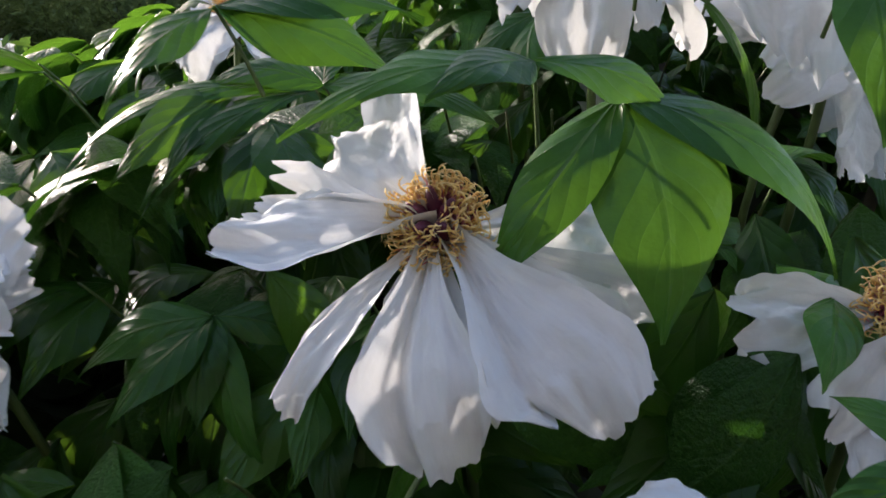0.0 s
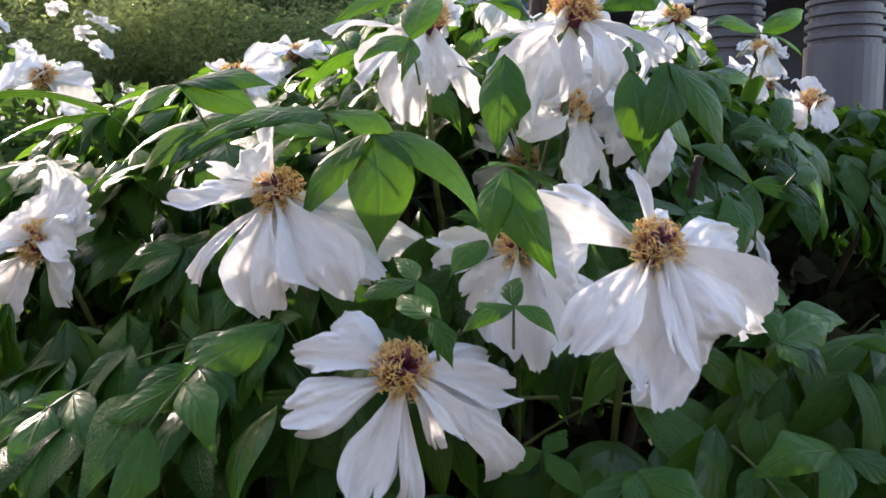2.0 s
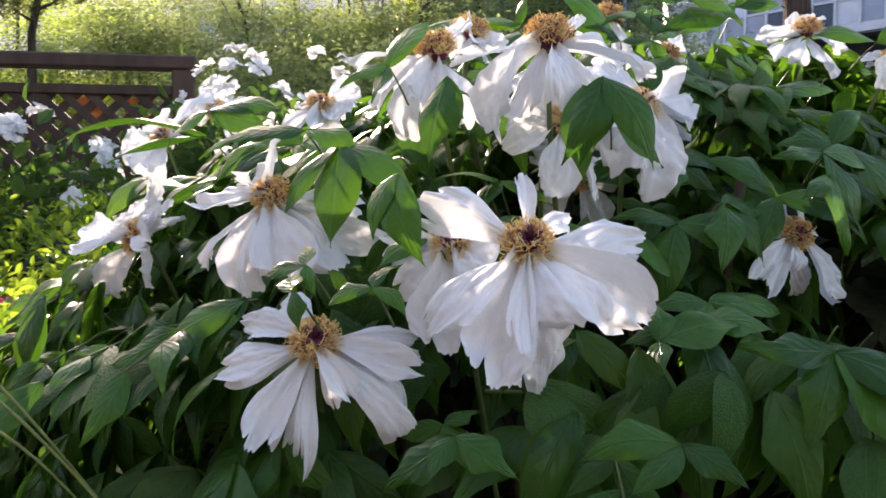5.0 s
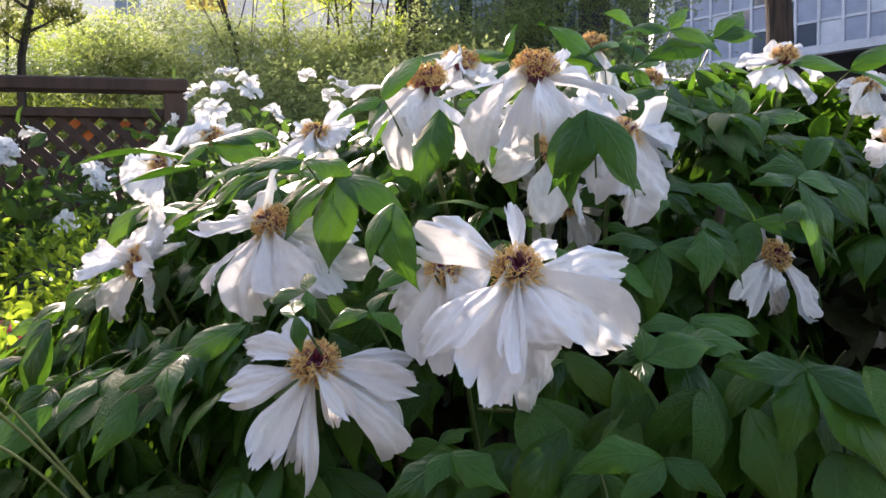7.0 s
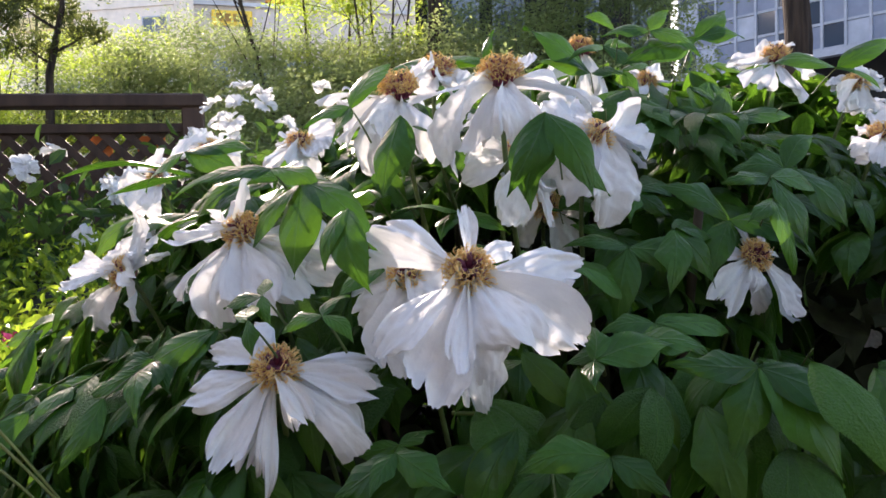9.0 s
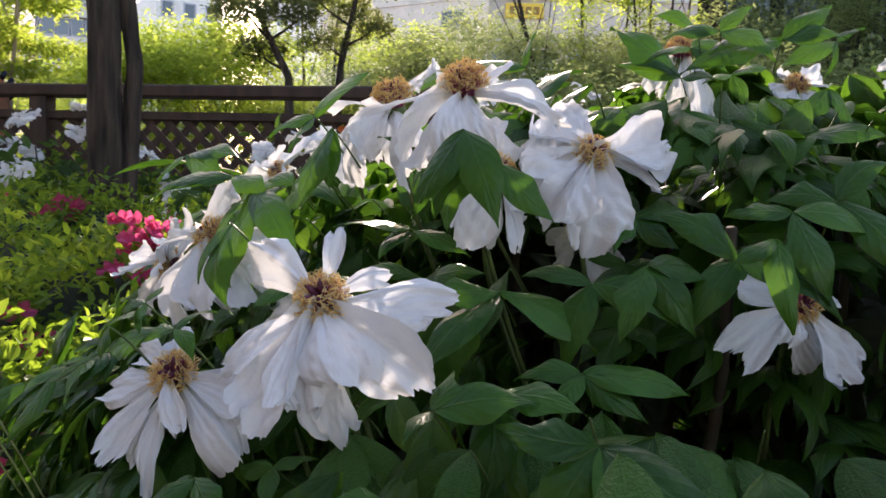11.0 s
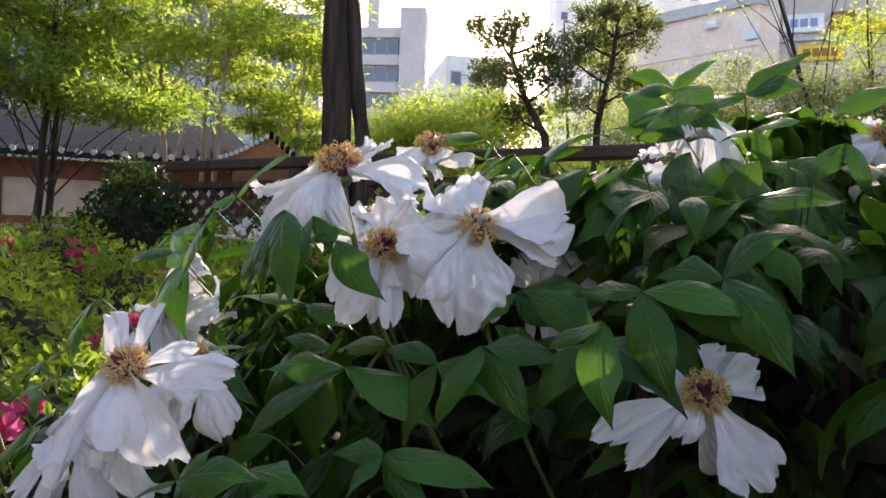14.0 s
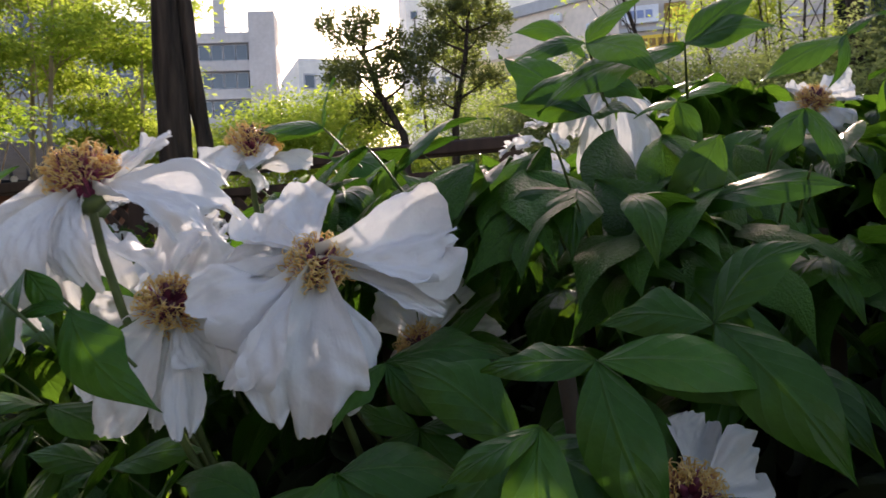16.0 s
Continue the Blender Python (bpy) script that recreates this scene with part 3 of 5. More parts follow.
# woody stems from the ground up
for k in range(15):
    a = 2.4 * k
    r = 0.12 + 0.028 * k
    x, y = HEART.x + 0.10 * math.cos(a), HEART.y + 0.10 * math.sin(a)
    ex, ey = HEART.x + r * math.cos(a), HEART.y + r * math.sin(a)
    pile = Pile()
    pts = bez((x, y, GROUND), (x * 0.5 + ex * 0.5, y * 0.5 + ey * 0.5, 0.35), (ex, ey, bush_top(ex, ey) - 0.16), 9)
    pts = [p + Vector((rng.uniform(-1, 1), rng.uniform(-1, 1), 0)) * 0.010 for p in pts]
    pile.add(*tube(pts, np.linspace(0.011, 0.005, 9), 7))
    hang("stem", pile.mesh("stem", WOODY), bush).matrix_basis = BUSH_IN


# low bare shoots under the foliage
for a, m, e, r in (((-0.12, 0.10, 0.79), (-0.09, 0.14, 0.74), (-0.03, 0.16, 0.66), 0.0022), ((-0.13, 0.13, 0.78), (-0.09, 0.15, 0.73), (-0.04, 0.18, 0.64), 0.002),
                   ((-0.11, 0.11, 0.75), (-0.09, 0.13, 0.73), (-0.06, 0.15, 0.68), 0.002), ((0.17, 0.39, 0.735), (0.24, 0.42, 0.735), (0.33, 0.47, 0.70), 0.003),
                   ((0.19, 0.43, 0.68), (0.25, 0.45, 0.72), (0.31, 0.47, 0.725), 0.0025)):
    pile = Pile()
    pile.add(*tube(bez(a, m, e, 7), np.linspace(r * 0.7, r * 0.45, 7), 6))
    hang("stem", pile.mesh("stem", SHOOT), bush).matrix_basis = BUSH_IN


# ---- leaves ----
def leaf_normal(at):
    out = Vector((at.x - HEART.x, at.y - HEART.y, 0))
    out = out.normalized() * 0.75 if out.length > 0.05 else Vector((0, 0, 0))
    return out + Vector((0, 0, 0.8))


def stalk_to(at):
    inner = at + Vector((HEART.x - at.x, HEART.y - at.y, 0)).normalized() * 0.03 - Vector((0, 0, 0.03))
    pile = Pile()
    pile.add(*tube(bez(inner, (inner + at) / 2 + Vector((0, 0, 0.003)), at, 6), np.linspace(0.0010, 0.0007, 6), 5))
    return pile.mesh("leaf", STEM)


def peony_leaf(at, leaflets):
    """A leaf at its fork. leaflets: bearing from +y to +x, lift, length, width, arch and, if need be, roll."""
    at = Vector(at)
    top = hang("leaf", stalk_to(at), bush)
    top.matrix_basis = BUSH_IN
    rnd = random.Random(int(1000 * (at.x + 5 * at.y + 11 * at.z)))
    for az, el, length, width, arch, *more in leaflets:
        a, e = radians(az), radians(el)
        way = Vector((math.sin(a) * math.cos(e), math.cos(a) * math.cos(e), math.sin(e)))
        if width > 0.46 * length and not more:
            length, width = length * 1.12, 0.46 * length
        v, f, uv = leaflet(length, width, arch, rnd, 18, 9, 0.16, 0.0 if more else rnd.choice((0.0, 0.0, 0.2, 0.35)), 0.6 if more else 0.78)
        ob = hang("leaflet", mesh_of("leaflet", v, f, LEAF, uv), top)
        n = leaf_normal(at) + Vector((rnd.uniform(-0.25, 0.25), rnd.uniform(-0.25, 0.25), 0))
        ob.matrix_basis = aim(at, way, n) @ Matrix.Rotation(radians(more[0] if more else 0), 4, "X")


peony_leaf((0.081, 0.285, 0.953), [(-104, -50, 0.088, 0.027, 20, 0), (168, -68, 0.086, 0.046, 18, 0), (101, -34, 0.101, 0.030, 26, -8)])
peony_leaf((-0.029, 0.411, 0.963), [(95, -9, 0.087, 0.03, 15), (-86, 4, 0.052, 0.025, 20), (24, 40, 0.034, 0.016, 10)])
peony_leaf((-0.033, 0.411, 0.961), [(-106, -34, 0.109, 0.016, 25), (-91, -27, 0.083, 0.015, 20), (-85, -14, 0.146, 0.014, 20)])
peony_leaf((-0.077, 0.356, 0.864), [(-90, -19, 0.071, 0.025, 15), (-116, -36, 0.067, 0.027, 15), (-168, -57, 0.051, 0.022, 15), (97, -18, 0.043, 0.02, 15), (146, -60, 0.081, 0.018, 15), (-132, -65, 0.07, 0.017, 15)])
peony_leaf((0.097, 0.511, 1.007), [(-92, -30, 0.053, 0.031, 20), (-160, -48, 0.061, 0.027, 20), (105, -50, 0.064, 0.027, 20)])
peony_leaf((-0.214, 0.51, 0.88), [(84, 46, 0.047, 0.02, 10), (119, 2, 0.071, 0.02, 15), (148, -41, 0.062, 0.024, 15)])
peony_leaf((0.171, 0.205, 0.928), [(132, -56, 0.069, 0.028, 20), (-162, -57, 0.049, 0.02, 20)])
peony_leaf((0.032, 0.227, 0.833), [(-112, -27, 0.086, 0.032, 15), (-138, -56, 0.07, 0.027, 20)])
peony_leaf((0.132, 0.134, 0.855), [(138, -52, 0.026, 0.017, 15), (-35, 10, 0.038, 0.017, 10)])
peony_leaf((0.123, 0.165, 0.868), [(-94, -11, 0.032, 0.025, 12), (131, -44, 0.024, 0.028, 15), (-35, 21, 0.027, 0.022, 10)])
peony_leaf((0.196, 0.227, 0.751), [(-94, -11, 0.037, 0.028, 12), (133, -29, 0.036, 0.046, 15), (36, 15, 0.029, 0.025, 12)])
peony_leaf((0.287, 0.323, 1.001), [(101, -59, 0.08, 0.032, 25), (-146, -56, 0.075, 0.028, 15), (-145, -69, 0.071, 0.025, 10)])
peony_leaf((0.172, 0.295, 1.004), [(-171, -66, 0.067, 0.032, 10), (139, -74, 0.047, 0.023, 10)])
peony_leaf((0.104, 0.332, 1.02), [(-130, -19, 0.04, 0.04, 15), (24, 44, 0.066, 0.03, 15), (-171, -47, 0.037, 0.03, 10)])
peony_leaf((0.311, 0.688, 1.132), [(-113, -2, 0.051, 0.04, 15), (28, 39, 0.044, 0.033, 10), (91, -29, 0.06, 0.047, 15)])
peony_leaf((0.214, 0.798, 1.107), [(-111, 40, 0.11, 0.046, 15), (-130, 11, 0.073, 0.046, 15), (95, -6, 0.044, 0.046, 15)])
peony_leaf((0.143, 0.581, 1.095), [(-135, -2, 0.057, 0.045, 15), (56, 77, 0.034, 0.039, 10), (-114, -9, 0.148, 0.039, 15)])
peony_leaf((0.358, 0.73, 1.125), [(-127, -14, 0.094, 0.051, 20), (66, 6, 0.056, 0.048, 20), (39, 39, 0.062, 0.048, 15)])
peony_leaf((0.517, 0.851, 1.094), [(-113, 7, 0.081, 0.043, 15), (65, 28, 0.074, 0.05, 20), (109, -31, 0.054, 0.057, 20)])
peony_leaf((0.329, 0.434, 0.887), [(-170, -67, 0.071, 0.042, 20), (68, -20, 0.066, 0.036, 20), (-113, 7, 0.052, 0.036, 20)])
peony_leaf((0.446, 0.263, 0.815), [(-157, -57, 0.061, 0.043, 20), (107, -50, 0.079, 0.047, 20), (83, -21, 0.083, 0.047, 20), (-113, 6, 0.054, 0.034, 20)])
peony_leaf((0.357, 0.279, 0.825), [(-114, -15, 0.044, 0.041, 20), (157, -61, 0.067, 0.041, 20), (67, -2, 0.054, 0.037, 20)])
peony_leaf((0.459, 0.602, 0.959), [(88, -44, 0.088, 0.038, 25), (-113, 2, 0.053, 0.038, 20), (38, 39, 0.058, 0.035, 15)])
peony_leaf((0.41, 0.524, 0.909), [(82, -23, 0.089, 0.035, 25), (-112, 30, 0.07, 0.044, 20), (-163, -48, 0.064, 0.041, 20)])
peony_leaf((0.387, 0.683, 1.017), [(176, -62, 0.05, 0.039, 10), (66, 8, 0.08, 0.042, 20), (-114, -17, 0.063, 0.045, 20)])
peony_leaf((-0.058, 0.304, 0.987), [(82, -1, 0.075, 0.027, 12), (-115, -35, 0.054, 0.021, 15), (94, -20, 0.073, 0.027, 10)])
peony_leaf((0.051, 0.284, 0.965), [(-114, -8, 0.091, 0.02, 15), (-138, -6, 0.049, 0.025, 10), (93, -19, 0.051, 0.029, 15)])
peony_leaf((0.175, 0.159, 0.856), [(-114, -22, 0.03, 0.023, 12), (95, -32, 0.027, 0.027, 15), (10, 28, 0.028, 0.027, 12)])
peony_leaf((0.238, 0.138, 0.774), [(-171, -36, 0.031, 0.039, 12), (-115, -34, 0.049, 0.025, 12), (100, -22, 0.042, 0.035, 15)])
peony_leaf((0.362, 0.192, 0.767), [(-146, -24, 0.043, 0.043, 12), (102, -23, 0.04, 0.039, 15), (-114, -6, 0.055, 0.032, 12)])
peony_leaf((0.368, 0.452, 0.903), [(177, -50, 0.062, 0.044, 15), (63, -52, 0.061, 0.048, 15), (21, -10, 0.075, 0.032, 20)])
peony_leaf((0.45, 0.498, 0.928), [(108, -70, 0.064, 0.041, 15), (-151, -24, 0.04, 0.025, 15)])
peony_leaf((0.447, 0.535, 0.949), [(94, -61, 0.072, 0.042, 20), (29, -9, 0.09, 0.028, 25), (-125, -3, 0.046, 0.026, 15)])
peony_leaf((0.281, 0.377, 0.879), [(45, -27, 0.084, 0.044, 18), (-172, -32, 0.104, 0.036, 18), (-151, -2, 0.069, 0.028, 15)])
peony_leaf((-0.174, 0.447, 0.974), [(-151, 4, 0.154, 0.027, 10), (-151, -13, 0.112, 0.032, 10)])
peony_leaf((0.265, 0.352, 0.999), [(165, -65, 0.073, 0.034, 10), (31, -63, 0.031, 0.021, 10)])
peony_leaf((0.284, 0.366, 0.98), [(58, -43, 0.059, 0.033, 20), (-132, -2, 0.031, 0.019, 15)])
peony_leaf((0.331, 0.677, 0.994), [(160, -40, 0.036, 0.044, 15), (29, -19, 0.107, 0.044, 25), (-151, 25, 0.039, 0.034, 10)])
peony_leaf((0.287, 0.867, 1.038), [(169, -41, 0.065, 0.052, 15), (29, -3, 0.077, 0.052, 20), (6, 44, 0.075, 0.046, 20)])
peony_leaf((0.203, 0.715, 1.009), [(-172, -46, 0.084, 0.035, 20), (-151, 14, 0.043, 0.041, 20), (-131, 33, 0.11, 0.041, 20)])
peony_leaf((0.046, 0.641, 1.086), [(-151, -2, 0.033, 0.036, 20), (-17, 52, 0.047, 0.036, 10), (49, -23, 0.067, 0.039, 20)])
peony_leaf((0.072, 0.687, 1.062), [(-178, -12, 0.047, 0.032, 10), (8, 37, 0.074, 0.039, 15), (10, 38, 0.121, 0.045, 20)])
peony_leaf((0.32, 0.512, 0.941), [(29, 2, 0.072, 0.031, 20), (172, -37, 0.044, 0.033, 20), (61, -31, 0.046, 0.033, 20)])
peony_leaf((0.361, 0.377, 0.827), [(168, -38, 0.04, 0.045, 12), (46, -6, 0.073, 0.045, 18), (74, -28, 0.05, 0.045, 15), (-124, -4, 0.045, 0.03, 12)])
peony_leaf((0.187, 0.375, 0.923), [(55, -19, 0.049, 0.029, 15), (-151, 6, 0.069, 0.029, 15), (178, -25, 0.044, 0.031, 15)])
peony_leaf((0.16, 0.283, 0.879), [(-151, -20, 0.045, 0.023, 15), (1, 5, 0.043, 0.026, 15), (53, -27, 0.085, 0.028, 20)])
peony_leaf((0.342, 0.238, 0.819), [(168, -14, 0.032, 0.031, 12), (49, 8, 0.06, 0.031, 15), (-19, 36, 0.034, 0.024, 12)])
peony_leaf((0.35, 0.658, 0.927), [(-143, -1, 0.056, 0.038, 20), (46, -20, 0.148, 0.048, 25), (-56, -62, 0.044, 0.031, 15)])
peony_leaf((0.379, 0.629, 0.917), [(106, -58, 0.062, 0.05, 15), (-166, -44, 0.071, 0.047, 15)])
peony_leaf((0.293, 0.55, 0.896), [(-167, -32, 0.059, 0.039, 12), (70, -38, 0.047, 0.039, 15), (37, 2, 0.037, 0.029, 15), (-112, 16, 0.042, 0.033, 12)])
peony_leaf((0.268, 0.913, 1.009), [(-143, -11, 0.062, 0.034, 15), (68, -46, 0.058, 0.044, 20), (63, -49, 0.107, 0.049, 20)])
peony_leaf((0.287, 0.773, 0.993), [(-171, -55, 0.074, 0.042, 20), (-143, -5, 0.061, 0.03, 15)])
peony_leaf((0.217, 0.615, 0.922), [(-161, 5, 0.033, 0.032, 15), (37, 4, 0.073, 0.032, 25), (7, 41, 0.081, 0.024, 15)])
peony_leaf((0.156, 0.402, 0.997), [(60, -55, 0.092, 0.027, 15), (-143, 17, 0.029, 0.024, 15)])
peony_leaf((0.164, 0.414, 0.877), [(-143, 15, 0.05, 0.031, 15), (175, -7, 0.03, 0.031, 15), (37, 8, 0.057, 0.031, 15)])
peony_leaf((0.263, 0.739, 1.139), [(-143, 24, 0.053, 0.037, 35), (-142, -46, 0.016, 0.017, 15)])
peony_leaf((0.237, 0.773, 1.136), [(37, -3, 0.069, 0.022, 25), (67, -29, 0.047, 0.022, 20), (-143, -15, 0.06, 0.021, 20)])
peony_leaf((0.318, 1.027, 1.178), [(-143, -23, 0.096, 0.032, 15), (37, 29, 0.04, 0.031, 10), (175, -59, 0.059, 0.022, 10)])
peony_leaf((0.361, 0.869, 1.092), [(91, -63, 0.055, 0.042, 22), (-168, -47, 0.068, 0.023, 12)])
peony_leaf((0.242, 0.877, 1.119), [(-143, -13, 0.036, 0.022, 15), (37, 16, 0.048, 0.025, 20), (97, -59, 0.045, 0.027, 15)])


def pinnate_leaf(base, tip, pairs, size, seed):
    """A long compound leaf: leaflets in drooping pairs along a thin stalk, and one at its end."""
    base, tip, rnd = Vector(base), Vector(tip), random.Random(seed)
    line = bez(base, (base + tip) / 2 + Vector((0, 0, 0.018)), tip, 9)
    stalk = Pile()
    stalk.add(*tube(line, np.linspace(0.0013, 0.0007, 9), 5))
    top = hang("leaf", stalk.mesh("leaf", STEM), bush)
    top.matrix_basis = BUSH_IN
    ahead = (tip - base).normalized()
    side = ahead.cross(Vector((0, 0, 1))).normalized()
    rows = [(8, 0, 1.15)] + [(min(8, 2 + round(6 * k / pairs) + rnd.choice((0, 0, 1))), sign, 1.0 - 0.12 * rnd.random()) for k in range(pairs) for sign in (-1, 1)]
    for at, sign, long in rows:
        way = ahead * rnd.uniform(0.55, 0.9) + side * sign * rnd.uniform(0.7, 1.0) - Vector((0, 0, rnd.uniform(0.25, 0.65)))
        length = size * long * rnd.uniform(0.85, 1.15)
        v, f, uv = leaflet(length, length * rnd.uniform(0.34, 0.42), rnd.uniform(10, 26), rnd, 16, 7, 0.16, rnd.choice((0.0, 0.0, 0.25)))
        ob = hang("leaflet", mesh_of("leaflet", v, f, LEAF, uv), top)
        ob.matrix_basis = aim(line[at], way, Vector((rnd.uniform(-0.3, 0.4), -0.85, 0.65)))


pinnate_leaf((0.009, 0.274, 0.825), (-0.030, 0.165, 0.785), 4, 0.062, 1)
pinnate_leaf((-0.060, 0.300, 0.800), (-0.130, 0.180, 0.765), 4, 0.062, 5)
pinnate_leaf((-0.150, 0.330, 0.790), (-0.215, 0.215, 0.740), 4, 0.060, 6)
pinnate_leaf((0.300, 0.260, 0.760), (0.340, 0.150, 0.725), 3, 0.055, 7)

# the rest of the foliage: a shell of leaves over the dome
# points along the camera's path, kept free of scattered leaves
CAMERA_WAY = [Vector(p) for p in ((0, 0, 0.95), (0.16, -0.28, 0.93), (0.46, -0.33, 0.92), (0.60, -0.18, 0.93), (0.72, -0.05, 0.95), (0.85, 0.14, 0.98), (0.68, 0.27, 1.0))]


def view_lines():
    """Starts and ways of lines from the blooms, chiefly to the camera's side, that no leaf crosses."""
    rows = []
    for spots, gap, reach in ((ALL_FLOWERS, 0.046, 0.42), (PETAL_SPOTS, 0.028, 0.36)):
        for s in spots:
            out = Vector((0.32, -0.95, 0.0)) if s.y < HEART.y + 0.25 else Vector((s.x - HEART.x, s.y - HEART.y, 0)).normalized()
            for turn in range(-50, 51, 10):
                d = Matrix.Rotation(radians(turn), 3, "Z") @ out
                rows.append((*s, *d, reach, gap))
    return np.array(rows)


SIGHT = view_lines()


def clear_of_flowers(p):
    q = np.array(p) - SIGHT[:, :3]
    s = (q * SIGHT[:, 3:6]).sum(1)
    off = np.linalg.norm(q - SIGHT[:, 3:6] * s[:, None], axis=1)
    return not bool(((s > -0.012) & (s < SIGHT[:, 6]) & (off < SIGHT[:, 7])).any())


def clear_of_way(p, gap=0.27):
    for a, b in zip(CAMERA_WAY, CAMERA_WAY[1:]):
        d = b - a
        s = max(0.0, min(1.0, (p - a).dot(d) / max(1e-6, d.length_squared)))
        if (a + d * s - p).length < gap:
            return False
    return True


SHAPES = []
for k in range(10):
    r0 = random.Random(50 + k)
    v, f, uv = leaflet(1.0, r0.uniform(0.32, 0.42), r0.uniform(12, 34), r0, 14, 7, 0.2, (0.0, 0.15, 0.38)[k % 3])
    SHAPES.append((np.array(v), f, uv, mesh_of("leaflet", v, f, LEAF, uv)))


def leaf_plan(at, out, rnd, size):
    """Shapes and poses of the leaflets of one leaf."""
    made = []
    lead = math.atan2(out.x, out.y) + rnd.uniform(-1.1, 1.1)
    drop = rnd.uniform(0.05, 0.8) if at.z > 0.9 else rnd.uniform(0.2, 1.1)
    if rnd.random() < 0.55:
        forks = [(0.0, lead, 0.0), (0.045 * size / 0.09, lead - 1.0, 0.2), (0.045 * size / 0.09, lead + 1.0, 0.2)]
    else:
        forks = [(0.0, lead, 0.0)]
    for back, turn, more in forks:
        base = at + Vector((math.sin(turn), math.cos(turn), -more)) * back
        for spread, long in ((0.0, 1.0), (-0.75, 0.85), (0.75, 0.85)):
            t = turn + spread + rnd.uniform(-0.18, 0.18)
            d = drop + more * 0.6 + rnd.uniform(-0.12, 0.25)
            way = Vector((math.sin(t) * math.cos(d), math.cos(t) * math.cos(d), -math.sin(d)))
            n = Vector((out.x * 0.9, out.y * 0.9, 0.68)) + Vector((rnd.uniform(-0.6, 0.6), rnd.uniform(-0.6, 0.6), 0))
            s = size * long * rnd.uniform(0.85, 1.15)
            made.append((rnd.randrange(len(SHAPES)), aim(base, way, n) @ Matrix.Scale(s, 4)))
    return made


rnd = random.Random(21)
near, mass = 0, Pile()
tries = 0
while tries < 7000:
    tries += 1
    x, y = rnd.uniform(-0.75, 1.05), rnd.uniform(0.05, 1.85)
    r = bush_r(x, y)
    if r > 1.04:
        continue
    deep = rnd.random() ** 1.5 * 0.14 if tries % 2 else rnd.uniform(0.10, 0.42)
    at = Vector((x, y, bush_top(x, y) - 0.03 - deep))
    if 0.5 < y < 0.95 and tries % 5 == 0:
        at.z, deep = rnd.uniform(0.2, 0.55), 0.3
    elif r > 0.82 and rnd.random() < 0.65:
        at.z = rnd.uniform(0.26 if y > 0.9 else 0.6, bush_top(x, y))
        deep = 0.12
    out = Vector(((x - HEART.x) / 0.6, (y - HEART.y) / 0.6, 0)) * (0.3 + 0.7 * r)
    if y < 1.0 and at.z > 0.56 and deep > 0.14 and rnd.random() < 0.55:
        continue
    if y < 0.62 and x > -0.3 and (at.z < 0.60 or at.z < 0.79 and rnd.random() < (0.8 if x > 0.08 else 0.5)):
        continue
    if x < -0.42 and y < 0.75 and at.z > 0.62:
        continue
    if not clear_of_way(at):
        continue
    if y < 0.85 and deep < 0.14 and x > 0.25 and rnd.random() < 0.35:
        continue
    size = rnd.uniform(0.066, 0.102)
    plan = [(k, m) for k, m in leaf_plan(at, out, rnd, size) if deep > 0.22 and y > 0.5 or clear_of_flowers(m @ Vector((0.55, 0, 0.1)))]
    if not plan or x > 0.50 and y < 0.72 and at.z > 0.88:
        continue
    front = y < 0.85 and deep < 0.14
    if front and near < 290:
        near += 1
        top = hang("leaf", stalk_to(at), bush)
        top.matrix_basis = BUSH_IN
        for k, m in plan:
            hang("leaflet", SHAPES[k][3], top).matrix_basis = m
    else:
        for k, m in plan:
            mass.add(SHAPES[k][0], SHAPES[k][1], SHAPES[k][2], m)
for _ in range(420):
    # low leaves near the ground
    at = Vector((rnd.uniform(-0.6, 0.95), rnd.uniform(0.35, 1.75), rnd.uniform(0.2, 0.36)))
    for k, m in leaf_plan(at, Vector((0, -0.4, 0)), rnd, 0.08)[:4]:
        mass.add(SHAPES[k][0], SHAPES[k][1], SHAPES[k][2], m)
hang("foliage", mass.mesh("foliage", LEAF_DEEP), bush, kind="stuff").matrix_basis = BUSH_IN


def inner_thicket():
    """Added near-black leaves in the bush's heart that paint inner shade and stop sun."""
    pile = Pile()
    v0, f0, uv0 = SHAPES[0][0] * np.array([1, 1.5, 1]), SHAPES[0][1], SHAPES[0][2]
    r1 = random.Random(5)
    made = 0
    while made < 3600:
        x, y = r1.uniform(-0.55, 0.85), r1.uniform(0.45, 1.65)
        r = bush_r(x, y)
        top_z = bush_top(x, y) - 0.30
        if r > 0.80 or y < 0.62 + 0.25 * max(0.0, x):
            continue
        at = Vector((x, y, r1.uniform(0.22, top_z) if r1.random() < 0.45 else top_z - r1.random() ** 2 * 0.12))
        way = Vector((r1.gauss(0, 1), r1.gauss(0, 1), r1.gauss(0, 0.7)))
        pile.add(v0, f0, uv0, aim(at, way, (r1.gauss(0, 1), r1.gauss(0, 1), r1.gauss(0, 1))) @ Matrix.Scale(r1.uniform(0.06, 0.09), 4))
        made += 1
    hang("inner_thicket", pile.mesh("inner_thicket", INNER_SHADE), bush, "added near-black leaf fill standing for the shaded inside of the bush", "stuff").matrix_basis = BUSH_IN


inner_thicket()


